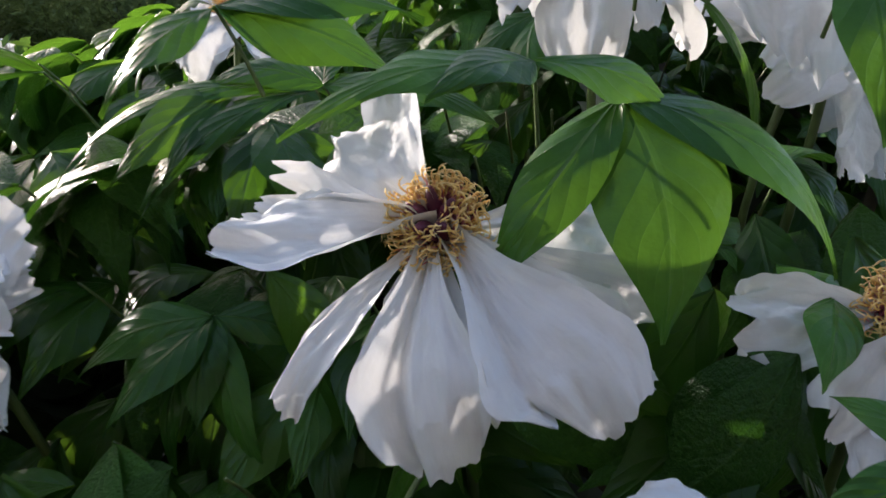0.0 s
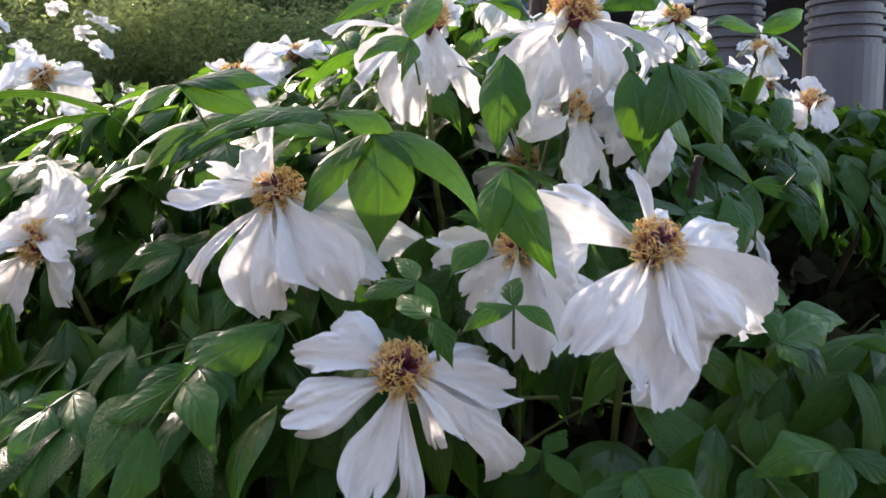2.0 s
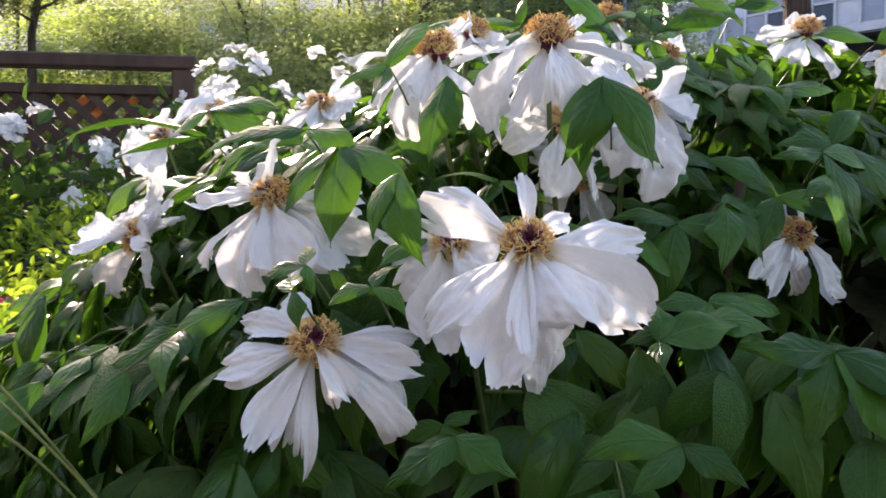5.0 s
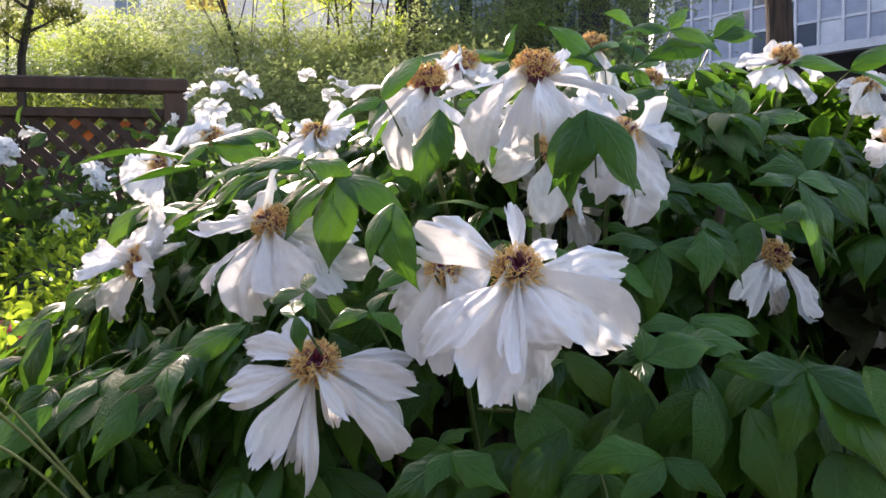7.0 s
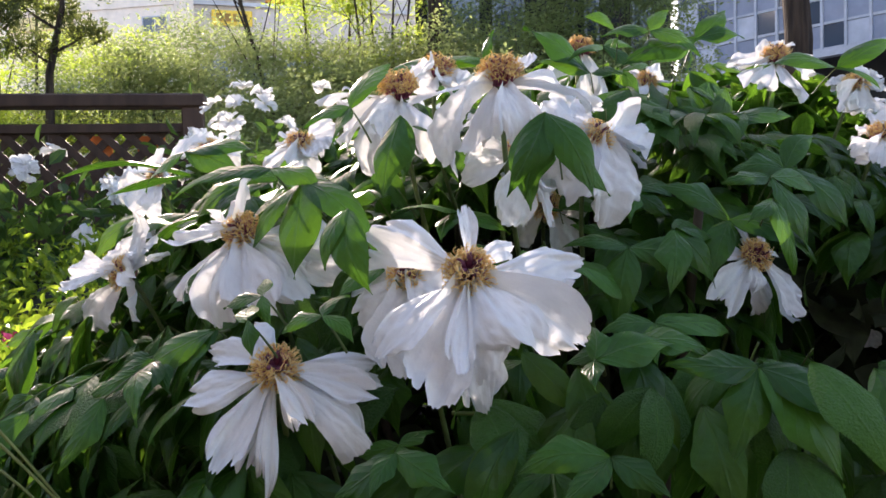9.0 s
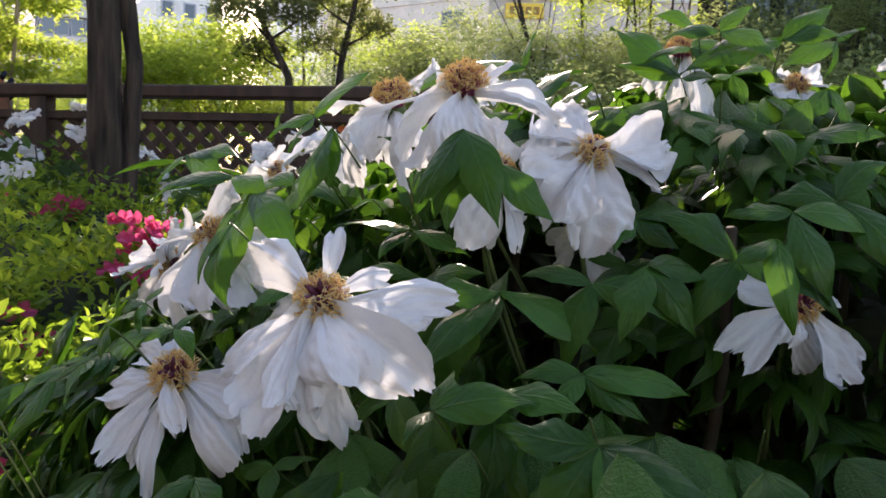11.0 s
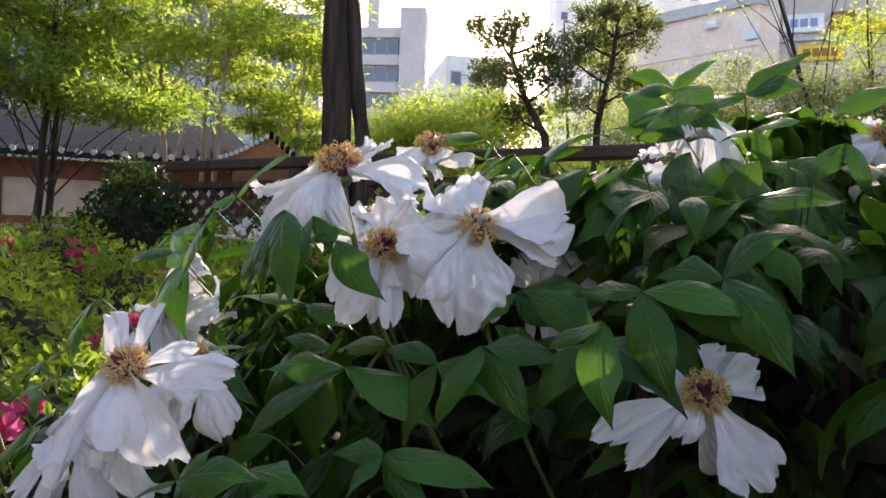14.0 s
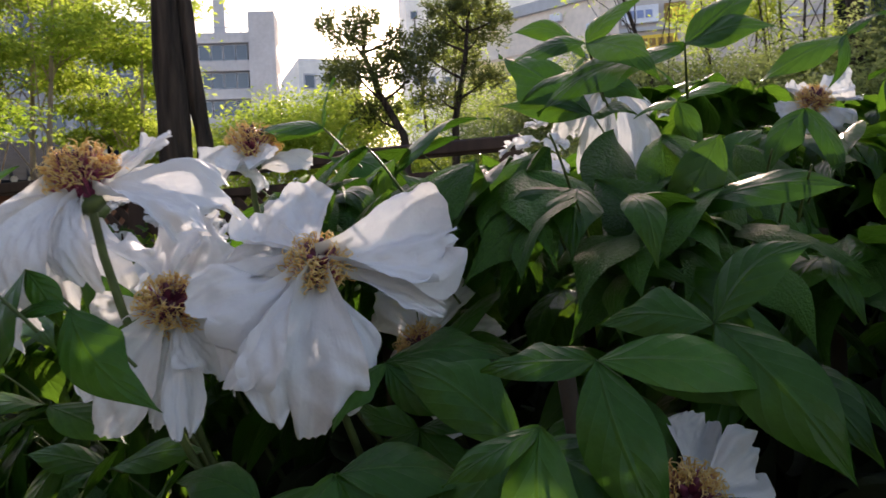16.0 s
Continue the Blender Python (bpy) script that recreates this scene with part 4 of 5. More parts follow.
# ---- leaf scatter for shrubs and trees ----
def sprig(size, kind="oval"):
    """A small folded leaf along x, about size long."""
    v = [(0, 0, 0), (0.45, 0.22, 0.06), (1, 0, -0.12), (0.45, -0.22, 0.06)]
    if kind == "oval":
        v = [(0, 0, 0), (0.35, 0.24, 0.05), (0.75, 0.18, 0.0), (1, 0, -0.15), (0.75, -0.18, 0.0), (0.35, -0.24, 0.05)]
        return np.array(v) * size, [(0, 1, 2, 3), (0, 3, 4, 5)], [(x, 0.5 + y) for x, y, _ in v]
    return np.array(v) * size, [(0, 1, 2), (0, 2, 3)], [(x, 0.5 + y) for x, y, _ in v]


def scatter(spots, size, rnd, material, name, upward=0.6, kind="oval"):
    """One mesh of leaves, one on each spot (a place and the way outward)."""
    v0, f0, uv0 = sprig(1.0, kind)
    r = np.random.RandomState(rnd.randrange(1 << 30))
    at = np.array([tuple(p) for p, _ in spots])
    out = np.array([tuple(o) for _, o in spots])
    n = len(at)
    x = r.normal(size=(n, 3)) * (1, 1, 0.6) + out * 1.1
    x /= np.linalg.norm(x, axis=1)[:, None]
    z = r.normal(size=(n, 3)) * (0.6, 0.6, 0.0) + (0, 0, upward) + out * 0.5
    z -= x * (z * x).sum(1)[:, None]
    z /= np.linalg.norm(z, axis=1)[:, None] + 1e-9
    y = np.cross(z, x)
    big = size * r.uniform(0.7, 1.3, size=(n, 1, 1))
    verts = at[:, None] + big * (v0[None, :, :1] * x[:, None] + v0[None, :, 1:2] * y[:, None] + v0[None, :, 2:] * z[:, None])
    faces = (np.array(f0)[None] + (np.arange(n) * len(v0))[:, None, None]).reshape(-1, len(f0[0]))
    return mesh_of(name, verts.reshape(-1, 3), faces.tolist(), material, np.tile(np.array(uv0), (n, 1)), smooth=False)


def mound(name, label, at, rx, ry, h, leaves, size, material, blooms=0, seed=1, group="", base=None):
    rnd = random.Random(seed)
    base = GROUND if base is None else base
    top = thing(name, label, "shrub", (at[0], at[1], base), group=group)
    # solid near-black dome stands for twigs and the painted shade among them
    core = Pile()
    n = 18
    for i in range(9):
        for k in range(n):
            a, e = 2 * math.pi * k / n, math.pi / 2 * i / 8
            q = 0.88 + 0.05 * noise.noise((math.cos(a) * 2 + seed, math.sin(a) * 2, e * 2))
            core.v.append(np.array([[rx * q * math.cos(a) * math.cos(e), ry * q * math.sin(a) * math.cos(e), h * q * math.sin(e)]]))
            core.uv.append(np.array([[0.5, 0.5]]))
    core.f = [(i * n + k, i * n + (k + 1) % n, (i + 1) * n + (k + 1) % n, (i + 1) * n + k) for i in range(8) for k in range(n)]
    hang("twig_shade_core", core.mesh("twig_shade_core", CORE), top)
    spots = []
    for _ in range(leaves):
        a, z = rnd.uniform(0, 2 * math.pi), rnd.uniform(0.05, 1.0)
        r = math.sqrt(1 - z * z)
        q = rnd.uniform(0.86, 1.04) + 0.10 * noise.noise((r * math.cos(a) * 3 + seed, r * math.sin(a) * 3, z * 3))
        spots.append((Vector((rx * q * r * math.cos(a), ry * q * r * math.sin(a), h * q * z)), Vector((r * math.cos(a), r * math.sin(a), z))))
    hang("foliage", scatter(spots, size, rnd, material, "foliage"), top, kind="stuff")
    for _ in range(blooms):
        if _ % 16 == 0:
            middle = rnd.choice([s for s in spots if s[1].z > 0.35])[0]
            near = [s for s in spots if (s[0] - middle).length < 0.11]
        p, out = rnd.choice(near)
        if out.z < 0.2:
            continue
        hang("blossom", BLOSSOM, top).matrix_basis = aim(p + out * 0.02, out + Vector((rnd.gauss(0, 0.4), rnd.gauss(0, 0.4), rnd.gauss(0, 0.3))), (0, 0, 1)) @ Matrix.Scale(rnd.uniform(0.8, 1.3), 4)
    return top


def blossom_mesh():
    pile = Pile()
    for c in range(2):
        for k in range(5):
            v, f, uv = sprig(0.030)
            turn = pose(0.0, 0.02 * c, 0.015 * c, 0, 0, 40 * c) @ Matrix.Rotation(2 * math.pi * k / 5, 4, "X") @ Matrix.Rotation(radians(-58), 4, "Y")
            pile.add(v * np.array([1, 1.7, 1]), f, uv, turn)
    return pile.mesh("blossom", AZALEA_PINK, smooth=False)


BLOSSOM = blossom_mesh()
# shade inside the mounds is put into this near-black colour
CORE = plain("twigs_and_shade", (0.015, 0.022, 0.010), 0.9, 30.0, 0.5, 0.8)

# azalea bed beside the peonies
k = 0
for i in range(6):
    for j in range(5):
        rr = random.Random(300 + k)
        x, y = -1.02 - 0.57 * i + rr.uniform(-0.16, 0.12), -0.35 + 0.56 * j + 0.28 * (i % 2) + rr.uniform(-0.15, 0.15)
        k += 1
        far = (-x - 1.0) / 3.0
        if y > 1.58 - (x + 1.0) * 0.33:
            continue
        mound("azalea_bush", "clipped azalea bush, sunlit leaves with scattered pink blossoms", (x, y), rr.uniform(0.42, 0.5), rr.uniform(0.42, 0.5), 0.63 + 0.33 * far + (0.05 if y > 0.9 else 0.0) + rr.uniform(-0.03, 0.03),
              3400, 0.036, AZALEA, blooms=80 if x > -2.0 and y > 0.8 else rr.choice((16, 32, 48)), seed=k, group="azalea bed")

mound("round_hedge", "dense dark green rounded evergreen shrub beside the fence", (-4.55, 0.88), 0.52, 0.5, 1.30, 9000, 0.042, HEDGE, seed=77)


# ---- lattice fence ----
FA, FB = Vector((-5.45, 0.85, 0)), Vector((-2.25, 2.95, 0))
F_LONG = (FB - FA).length
fence = thing("lattice_fence", "dark brown stained wooden lattice fence with a double top rail", "fence", (FA.x, FA.y, GROUND), math.degrees(math.atan2(FB.y - FA.y, FB.x - FA.x)))
for x in (0.0, 1.66, F_LONG):
    part("post", box(bmesh.new(), x - 0.05, x + 0.05, -0.05, 0.05, 0, 1.37, 0.006), FENCE, fence)
part("rail", box(bmesh.new(), -0.1, F_LONG + 0.06, -0.06, 0.06, 1.37, 1.435, 0.008), FENCE, fence, "flat top rail")
part("rail", box(bmesh.new(), 0, F_LONG, -0.028, 0.028, 1.25, 1.295, 0.004), FENCE, fence)
part("rail", box(bmesh.new(), 0, F_LONG, -0.028, 0.028, 0.25, 0.30, 0.004), FENCE, fence)
for way in (1, -1):
    y, x0 = 0.006 * way, -1.1
    while x0 < F_LONG + 1.1:
        lo, hi = 0.28, 1.27
        a, b = Vector((x0, lo)), Vector((x0 + (hi - lo), hi))
        if way < 0:
            a, b = Vector((x0 + (hi - lo), lo)), Vector((x0, hi))
        d = (b - a)
        ts = sorted(((0.0 - a.x) / d.x, (F_LONG - a.x) / d.x))
        s, e = max(0.0, ts[0]), min(1.0, ts[1])
        if e - s > 0.03:
            p, q = a + d * s, a + d * e
            side = Vector((-d.y, d.x)).normalized() * 0.019
            bm = bmesh.new()
            vs = [bm.verts.new((c.x + sx * side.x, y + sy * 0.005, c.y + sx * side.y)) for c in (p, q) for sx, sy in ((-1, -1), (1, -1), (1, 1), (-1, 1))]
            for f in ((0, 1, 2, 3), (7, 6, 5, 4), (0, 4, 5, 1), (1, 5, 6, 2), (2, 6, 7, 3), (3, 7, 4, 0)):
                bm.faces.new([vs[i] for i in f])
            part("slat", bm, FENCE, fence)
        x0 += 0.112


# small orange notices behind the lattice
NOTICE = plain("faded_orange_board", (0.75, 0.22, 0.05), 0.6, 12.0, 0.15, 0.1)
for along, z, w in ((3.39, 1.19, 0.10), (3.62, 1.19, 0.13), (1.26, 1.23, 0.10)):
    turn = math.atan2(FB.y - FA.y, FB.x - FA.x)
    note = thing("notice", "small faded orange notice board behind the lattice fence", "sign", (FA.x + along * math.cos(turn) - 0.035 * math.sin(turn), FA.y + along * math.sin(turn) + 0.035 * math.cos(turn), GROUND + z), math.degrees(turn), group="fence notices")
    part("board", box(bmesh.new(), -w / 2, w / 2, -0.012, 0.012, -0.05, 0.05, 0.003), NOTICE, note)


# ---- trees ----
def tree(name, label, at, height, girth, crown_z, crown_r, leaves, size, bark, material, seed, stems=1, lean=(0, 0), clumps=14, flat=0.45, tight=0.15):
    rnd = random.Random(seed)
    top = thing(name, label, "tree", (at[0], at[1], GROUND))
    wood, ends = Pile(), []
    for s in range(stems):
        a = 6.283 * s / stems + rnd.uniform(0, 1)
        foot = Vector((math.cos(a), math.sin(a), 0)) * (0.12 if stems > 1 else 0.0)
        head = Vector((lean[0] + math.cos(a) * (0.5 if stems > 1 else 0), lean[1] + math.sin(a) * (0.5 if stems > 1 else 0), height * rnd.uniform(0.85, 1.0)))
        pts = bez(foot, foot * 0.6 + head * 0.4 + Vector((rnd.uniform(-0.1, 0.1), rnd.uniform(-0.1, 0.1), 0)), head, 10)
        pts = [p + Vector((rnd.uniform(-1, 1), rnd.uniform(-1, 1), 0)) * girth * 0.25 for p in pts]
        wood.add(*tube(pts, [girth * (1.35 if i == 0 else 1.0) * (1 - 0.75 * i / 9) for i in range(10)], 10))
        for _ in range(max(3, clumps // stems)):
            p = pts[rnd.randrange(4, 10)]
            b = rnd.uniform(0, 6.283)
            r = crown_r * rnd.uniform(0.3, 1.0)
            q = Vector((lean[0] * 0.6 + r * math.cos(b), lean[1] * 0.6 + r * math.sin(b), rnd.uniform(crown_z[0], crown_z[1])))
            wood.add(*tube(bez(p, (p + q) / 2 + Vector((0, 0, 0.12)), q, 5), np.linspace(girth * 0.2, girth * 0.05, 5), 5))
            ends.append(q)
    hang("trunk", wood.mesh("trunk", bark), top)
    spots = []
    for i in range(leaves):
        q = ends[i % len(ends)]
        o = Vector((rnd.gauss(0, 1), rnd.gauss(0, 1), rnd.gauss(0, flat)))
        p = q + o * crown_r * tight
        spots.append((p, o.normalized()))
    if spots:
        hang("crown", scatter(spots, size, rnd, material, "crown", upward=1.3), top, kind="stuff")
    return top


def from_eye(bearing, distance, eye=(0.9, 0.13)):
    b = radians(bearing)
    return eye[0] - math.sin(b) * distance, eye[1] + math.cos(b) * distance


# the old trunk by the fence, two stems grown together
old = thing("old_tree", "thick dark rough-barked tree trunk standing by the fence", "tree", (-2.90, 1.57, GROUND))
for pts, r0, r1 in (([(0, 0, 0), (0.01, 0.0, 0.7), (-0.01, -0.01, 1.5), (-0.05, -0.02, 2.4), (-0.08, 0, 3.6), (-0.05, 0.1, 5.5)], 0.078, 0.052),
                    ([(0.035, 0.08, 0), (0.037, 0.085, 0.9), (0.043, 0.105, 1.42), (0.02, 0.07, 1.8), (-0.01, 0.035, 2.3), (-0.05, 0.02, 3.0)], 0.040, 0.026)):
    p = Pile()
    fine = []
    for i in range(len(pts) - 1):
        for s in np.linspace(0, 1, 13)[:-1]:
            fine.append(Vector(pts[i]).lerp(Vector(pts[i + 1]), s))
    fine.append(Vector(pts[-1]))
    rad = [(r0 + (r1 - r0) * i / (len(fine) - 1)) * (1 + 0.09 * noise.noise((i * 0.27, r0 * 30, 0))) for i in range(len(fine))]
    p.add(*tube(fine, rad, 44))
    me = p.mesh("trunk", BARK)
    for v in me.vertices:
        v.co += v.normal * (0.010 * noise.noise((v.co.x * 45, v.co.y * 45, v.co.z * 4)) + 0.012 * noise.noise((v.co.x * 16, v.co.y * 16, v.co.z * 2)))
    hang("trunk", me, old)
p = Pile()
p.add(*tube(bez((-0.05, 0, 2.5), (0.15, 0.2, 2.75), (0.5, 0.5, 2.8), 7), np.linspace(0.03, 0.015, 7), 7))
hang("limb", p.mesh("limb", BARK), old)

def layered_pine(bearing, distance, trunk, tiers, seed):
    """A garden pine: a bent trunk and flat pads of needles on bare limbs. trunk: points; tiers: right, height, radius."""
    rnd = random.Random(seed)
    x, y = from_eye(bearing, distance)
    top = thing("pine_tree", "dark open garden pine with flat layered pads of needles", "tree", (x, y, GROUND), bearing)
    pts = [Vector(p) for p in trunk]
    fine = [pts[i].lerp(pts[i + 1], k / 6) for i in range(len(pts) - 1) for k in range(6)] + [pts[-1]]
    wood = Pile()
    wood.add(*tube(fine, np.linspace(0.075, 0.02, len(fine)), 8))
    for right, z, r in tiers:
        depth = rnd.uniform(-0.5, 0.5) * r * 1.6
        q = Vector((right, depth, z - GROUND))
        p = min(fine, key=lambda f: abs(f.z - (q.z - 0.22)))
        wood.add(*tube(bez(p, (p + q) / 2 + Vector((0, 0, -0.04)), q, 6), np.linspace(0.024, 0.008, 6), 5))
        spots = []
        for _ in range(int(3000 * r)):
            a, e = rnd.uniform(0, 6.283), math.sqrt(rnd.random()) * (1 + 0.3 * math.sin(3 * rnd.random()))
            e *= 0.75 + 0.5 * noise.noise((2.2 * math.cos(a) + right * 3, 2.2 * math.sin(a), z * 2))
            o = Vector((math.cos(a) * e, math.sin(a) * e, rnd.gauss(0.1, 0.36) * (1.1 - 0.5 * e)))
            lump = 0.22 * noise.noise((o.x * 3 + right, o.y * 3, z))
            spots.append((q + Vector((o.x * r, o.y * r * 0.8, o.z * 0.26 * (0.5 + r) + lump)), (o + Vector((0, 0, 0.6))).normalized()))
        hang("needle_pad", scatter(spots, 0.055, rnd, PINE, "needle_pad", 0.3, kind="thin"), top, kind="stuff")
    hang("trunk", wood.mesh("trunk", BARK), top)


tree("maple_tree", "young maple with thin dark stems and dense mid-green leaves", from_eye(89, 6.6), 3.3, 0.04, (1.75, 3.1), 1.15, 26000, 0.046, BARK, MAPLE, 11, 3, clumps=44, flat=0.28)
tree("maple_tree", "young maple with thin pale stems and bright yellow-green leaves", from_eye(78.3, 8.8), 4.4, 0.042, (2.3, 4.6), 1.35, 24000, 0.052, PALE_BARK, CROWN, 12, 3, clumps=36, flat=0.26, tight=0.14)
tree("maple_tree", "young maple with thin pale stems and bright yellow-green leaves", from_eye(73.4, 9.2), 3.2, 0.04, (1.9, 3.3), 0.85, 16000, 0.052, PALE_BARK, CROWN, 13, 2, clumps=24, flat=0.28, tight=0.17)
tree("broadleaf_tree", "sunlit yellow-green broadleaf tree behind the fence", from_eye(66, 11.5), 2.3, 0.06, (1.2, 2.7), 1.1, 17000, 0.065, PALE_BARK, CROWN, 14, 2, clumps=40, tight=0.2)
tree("broadleaf_tree", "sunlit yellow-green broadleaf tree behind the fence", from_eye(61, 12.5), 2.6, 0.06, (1.0, 3.2), 1.1, 18000, 0.065, PALE_BARK, CROWN, 15, 2, clumps=44, tight=0.2)
layered_pine(57.2, 10.5, [(0.45, 0, 0), (0.42, 0, 1.6), (0.40, 0, 2.35), (0.12, 0.1, 2.9), (-0.06, 0, 3.4), (0.0, 0, 3.8)],
             [(-0.06, 3.88, 0.24), (-0.50, 3.84, 0.14), (-0.20, 3.66, 0.30), (0.34, 3.68, 0.15), (-0.32, 3.36, 0.28), (0.30, 3.42, 0.30), (-0.12, 3.14, 0.40), (0.52, 3.16, 0.30), (0.05, 2.75, 0.35)], 16)
layered_pine(50.9, 11, [(-0.2, 0, 0), (-0.15, 0, 1.5), (-0.12, 0, 2.6), (0.05, 0, 3.4), (0.1, 0, 3.9)],
             [(0.15, 4.20, 0.34), (-0.18, 4.08, 0.32), (0.44, 4.02, 0.26), (-0.32, 3.80, 0.38), (0.22, 3.80, 0.36), (-0.46, 3.50, 0.34), (0.02, 3.48, 0.28), (0.30, 3.2, 0.3), (-0.3, 3.0, 0.4)], 17)
for n, (bearing, dist, top_z) in enumerate(((46, 14, 3.6), (42, 13.5, 3.7), (38, 13, 3.4), (34, 13, 3.6), (30, 12.5, 3.4), (53.5, 15, 2.6), (26, 12, 4.2), (21, 12.5, 4.6), (70, 15, 2.4), (84, 15, 3.0), (44.5, 11.5, 3.2), (36, 11.5, 2.9), (58.5, 12, 3.0), (53, 12.5, 2.8), (50, 13, 2.3), (16, 11.5, 4.2), (20, 10.6, 4.4), (12.5, 10.8, 4.2), (40, 9.6, 2.1), (33, 9.4, 2.2), (28, 9.2, 2.2), (24, 9.4, 2.3), (19, 9.0, 2.2), (14, 9.0, 2.2))):
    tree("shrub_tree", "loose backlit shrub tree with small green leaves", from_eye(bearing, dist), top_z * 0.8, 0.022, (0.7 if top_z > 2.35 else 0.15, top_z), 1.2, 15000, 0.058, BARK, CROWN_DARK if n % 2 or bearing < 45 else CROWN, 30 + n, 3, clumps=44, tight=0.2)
tree("thin_tree", "thin bare-stemmed tree with sparse yellow-green leaves", from_eye(27, 13, (0.47, -0.32)), 5.4, 0.045, (2.6, 5.2), 1.2, 5500, 0.055, BARK, CROWN, 51, 4, clumps=20)
tree("thin_tree", "thin bare-stemmed tree with sparse yellow-green leaves", from_eye(31, 13.5, (0.47, -0.32)), 5.4, 0.04, (2.6, 5.0), 1.1, 4500, 0.055, BARK, CROWN, 52, 3, clumps=18)
tree("thin_tree", "thin bare-stemmed tree with sparse yellow-green leaves", from_eye(50, 14.5, (0.47, -0.32)), 5.2, 0.05, (2.9, 5.2), 1.0, 6000, 0.055, BARK, CROWN, 55, 2, clumps=16)
# added tree: its loose crown, out of view, filters sun reaching the bush
tree("street_tree", "added tall tree whose unseen high crown thins the sun on the bush", from_eye(34.5, 12.2), 6.6, 0.05, (4.8, 6.6), 1.5, 1300, 0.07, BARK, CROWN, 56, 1, (-1.3, -1.0), clumps=20, tight=0.17)
tree("street_tree", "straight dark tree trunk behind the bush", from_eye(23.5, 12, (0.47, -0.32)), 9.0, 0.16, (6, 9.0), 1.6, 3000, 0.10, BARK, CROWN, 53, 1, clumps=16)
tree("street_tree", "thick brown tree trunk in front of the glazed building", from_eye(0.2, 5.2, (0.47, -0.32)), 7.0, 0.105, (4.5, 7.0), 1.6, 3000, 0.10, BARK, CROWN, 54, 1, clumps=16)


# ---- far white peony bushes by the fence ----
def far_bush(at, rx, h, blooms, seed):
    rnd = random.Random(seed)
    top = thing("far_peony_bush", "distant peony bush with small white flowers near the fence", "shrub", (at[0], at[1], GROUND), group="far peonies")
    spots, ends = [], []
    wood = Pile()
    for k in range(16):
        a, r = 2.4 * k, rx * math.sqrt((k + 0.5) / 16)
        q = Vector((r * math.cos(a), r * math.sin(a), h * rnd.uniform(0.6, 1.0) * math.sqrt(max(0.1, 1 - 0.6 * (r / rx) ** 2))))
        wood.add(*tube(bez((q.x * 0.2, q.y * 0.2, 0), (q.x * 0.6, q.y * 0.6, q.z * 0.5), q, 5), np.linspace(0.012, 0.004, 5), 5))
        ends.append(q)
    hang("stem", wood.mesh("stem", WOODY), top)
    for i in range(2000):
        q = ends[i % 16]
        p = Vector((q.x, q.y, q.z * rnd.uniform(0.3, 1.0))) + Vector((rnd.gauss(0, 0.12), rnd.gauss(0, 0.12), rnd.gauss(0, 0.06)))
        spots.append((p, Vector((q.x, q.y, 0.2)).normalized()))
    hang("foliage", scatter(spots, 0.085, rnd, FAR_LEAF, "foliage"), top, kind="stuff")
    for k in range(blooms):
        a, z = rnd.uniform(0, 6.283), rnd.uniform(0.15, 1.0)
        out = Vector((math.cos(a) * math.sqrt(1 - z * z), math.sin(a) * math.sqrt(1 - z * z), z))
        c = Vector((out.x * rx * 1.05, out.y * rx * 1.05, h * (0.55 + 0.5 * z)))
        pile = Pile()
        across = out.orthogonal().normalized()
        for j in range(8):
            turn = 2 * math.pi * j / 8 + rnd.uniform(-0.3, 0.3)
            way = (across * math.cos(turn) + out.cross(across) * math.sin(turn)) + out * rnd.uniform(-0.2, 0.6)
            v, f, uv = petal(rnd.uniform(0.042, 0.062), 0.046, 20, rnd, 8, 9)
            pile.add(v, f, uv, aim(c, way, out))
        hang("flower", pile.mesh("flower", FAR_PETAL), top)


for n, (x, y, rx, h, blooms) in enumerate(((-3.35, 1.62, 0.46, 1.20, 30), (-2.30, 2.00, 0.46, 1.10, 20), (-3.9, 1.60, 0.38, 1.05, 18), (-1.68, 2.62, 0.32, 1.32, 18), (-1.55, 3.08, 0.32, 1.36, 16))):
    far_bush((x, y), rx, h, blooms, 400 + n)


# ---- buildings ----
def facade_material(name, colour, rough=0.7):
    return plain(name, colour, rough, 2.5, 0.08, 0.1)


GLASS, gt, gb, _ = shader("window_glass")
gb.inputs["Base Color"].default_value, gb.inputs["Roughness"].default_value = (0.05, 0.07, 0.10, 1), 0.08
gb.inputs["Metallic"].default_value, gb.inputs["Specular IOR Level"].default_value = 0.0, 0.9
CONCRETE = facade_material("grey_concrete", (0.52, 0.52, 0.54))
PINKWALL = facade_material("pinkish_render", (0.90, 0.77, 0.66))
WINGWALL = facade_material("grey_pink_render", (0.60, 0.53, 0.49))
WHITEWALL = facade_material("white_wall", (0.86, 0.85, 0.82))
PALEYELLOW = facade_material("pale_yellow_board", (0.88, 0.72, 0.36))
BLUEPANEL = plain("blue_grey_panel", (0.22, 0.25, 0.33), 0.35, 3.0, 0.12, 0.05)
PALEPANEL = plain("pale_blind_panel", (0.42, 0.45, 0.52), 0.4, 3.0, 0.12, 0.05)
COLUMN = plain("dark_grey_metal", (0.10, 0.108, 0.135), 0.45, 5.0, 0.15, 0.05)
FRAME = plain("grey_frame", (0.42, 0.44, 0.50), 0.4, 6.0, 0.1, 0.05)
# near-black: dark walls, and shade painted under and behind buildings
DARKWALL_SHADE = plain("dark_wall_and_shade", (0.02, 0.02, 0.022), 0.8, 3.0, 0.3, 0.1)
CREAM = plain("cream_plaster", (0.80, 0.68, 0.56), 0.8, 5.0, 0.15, 0.2)
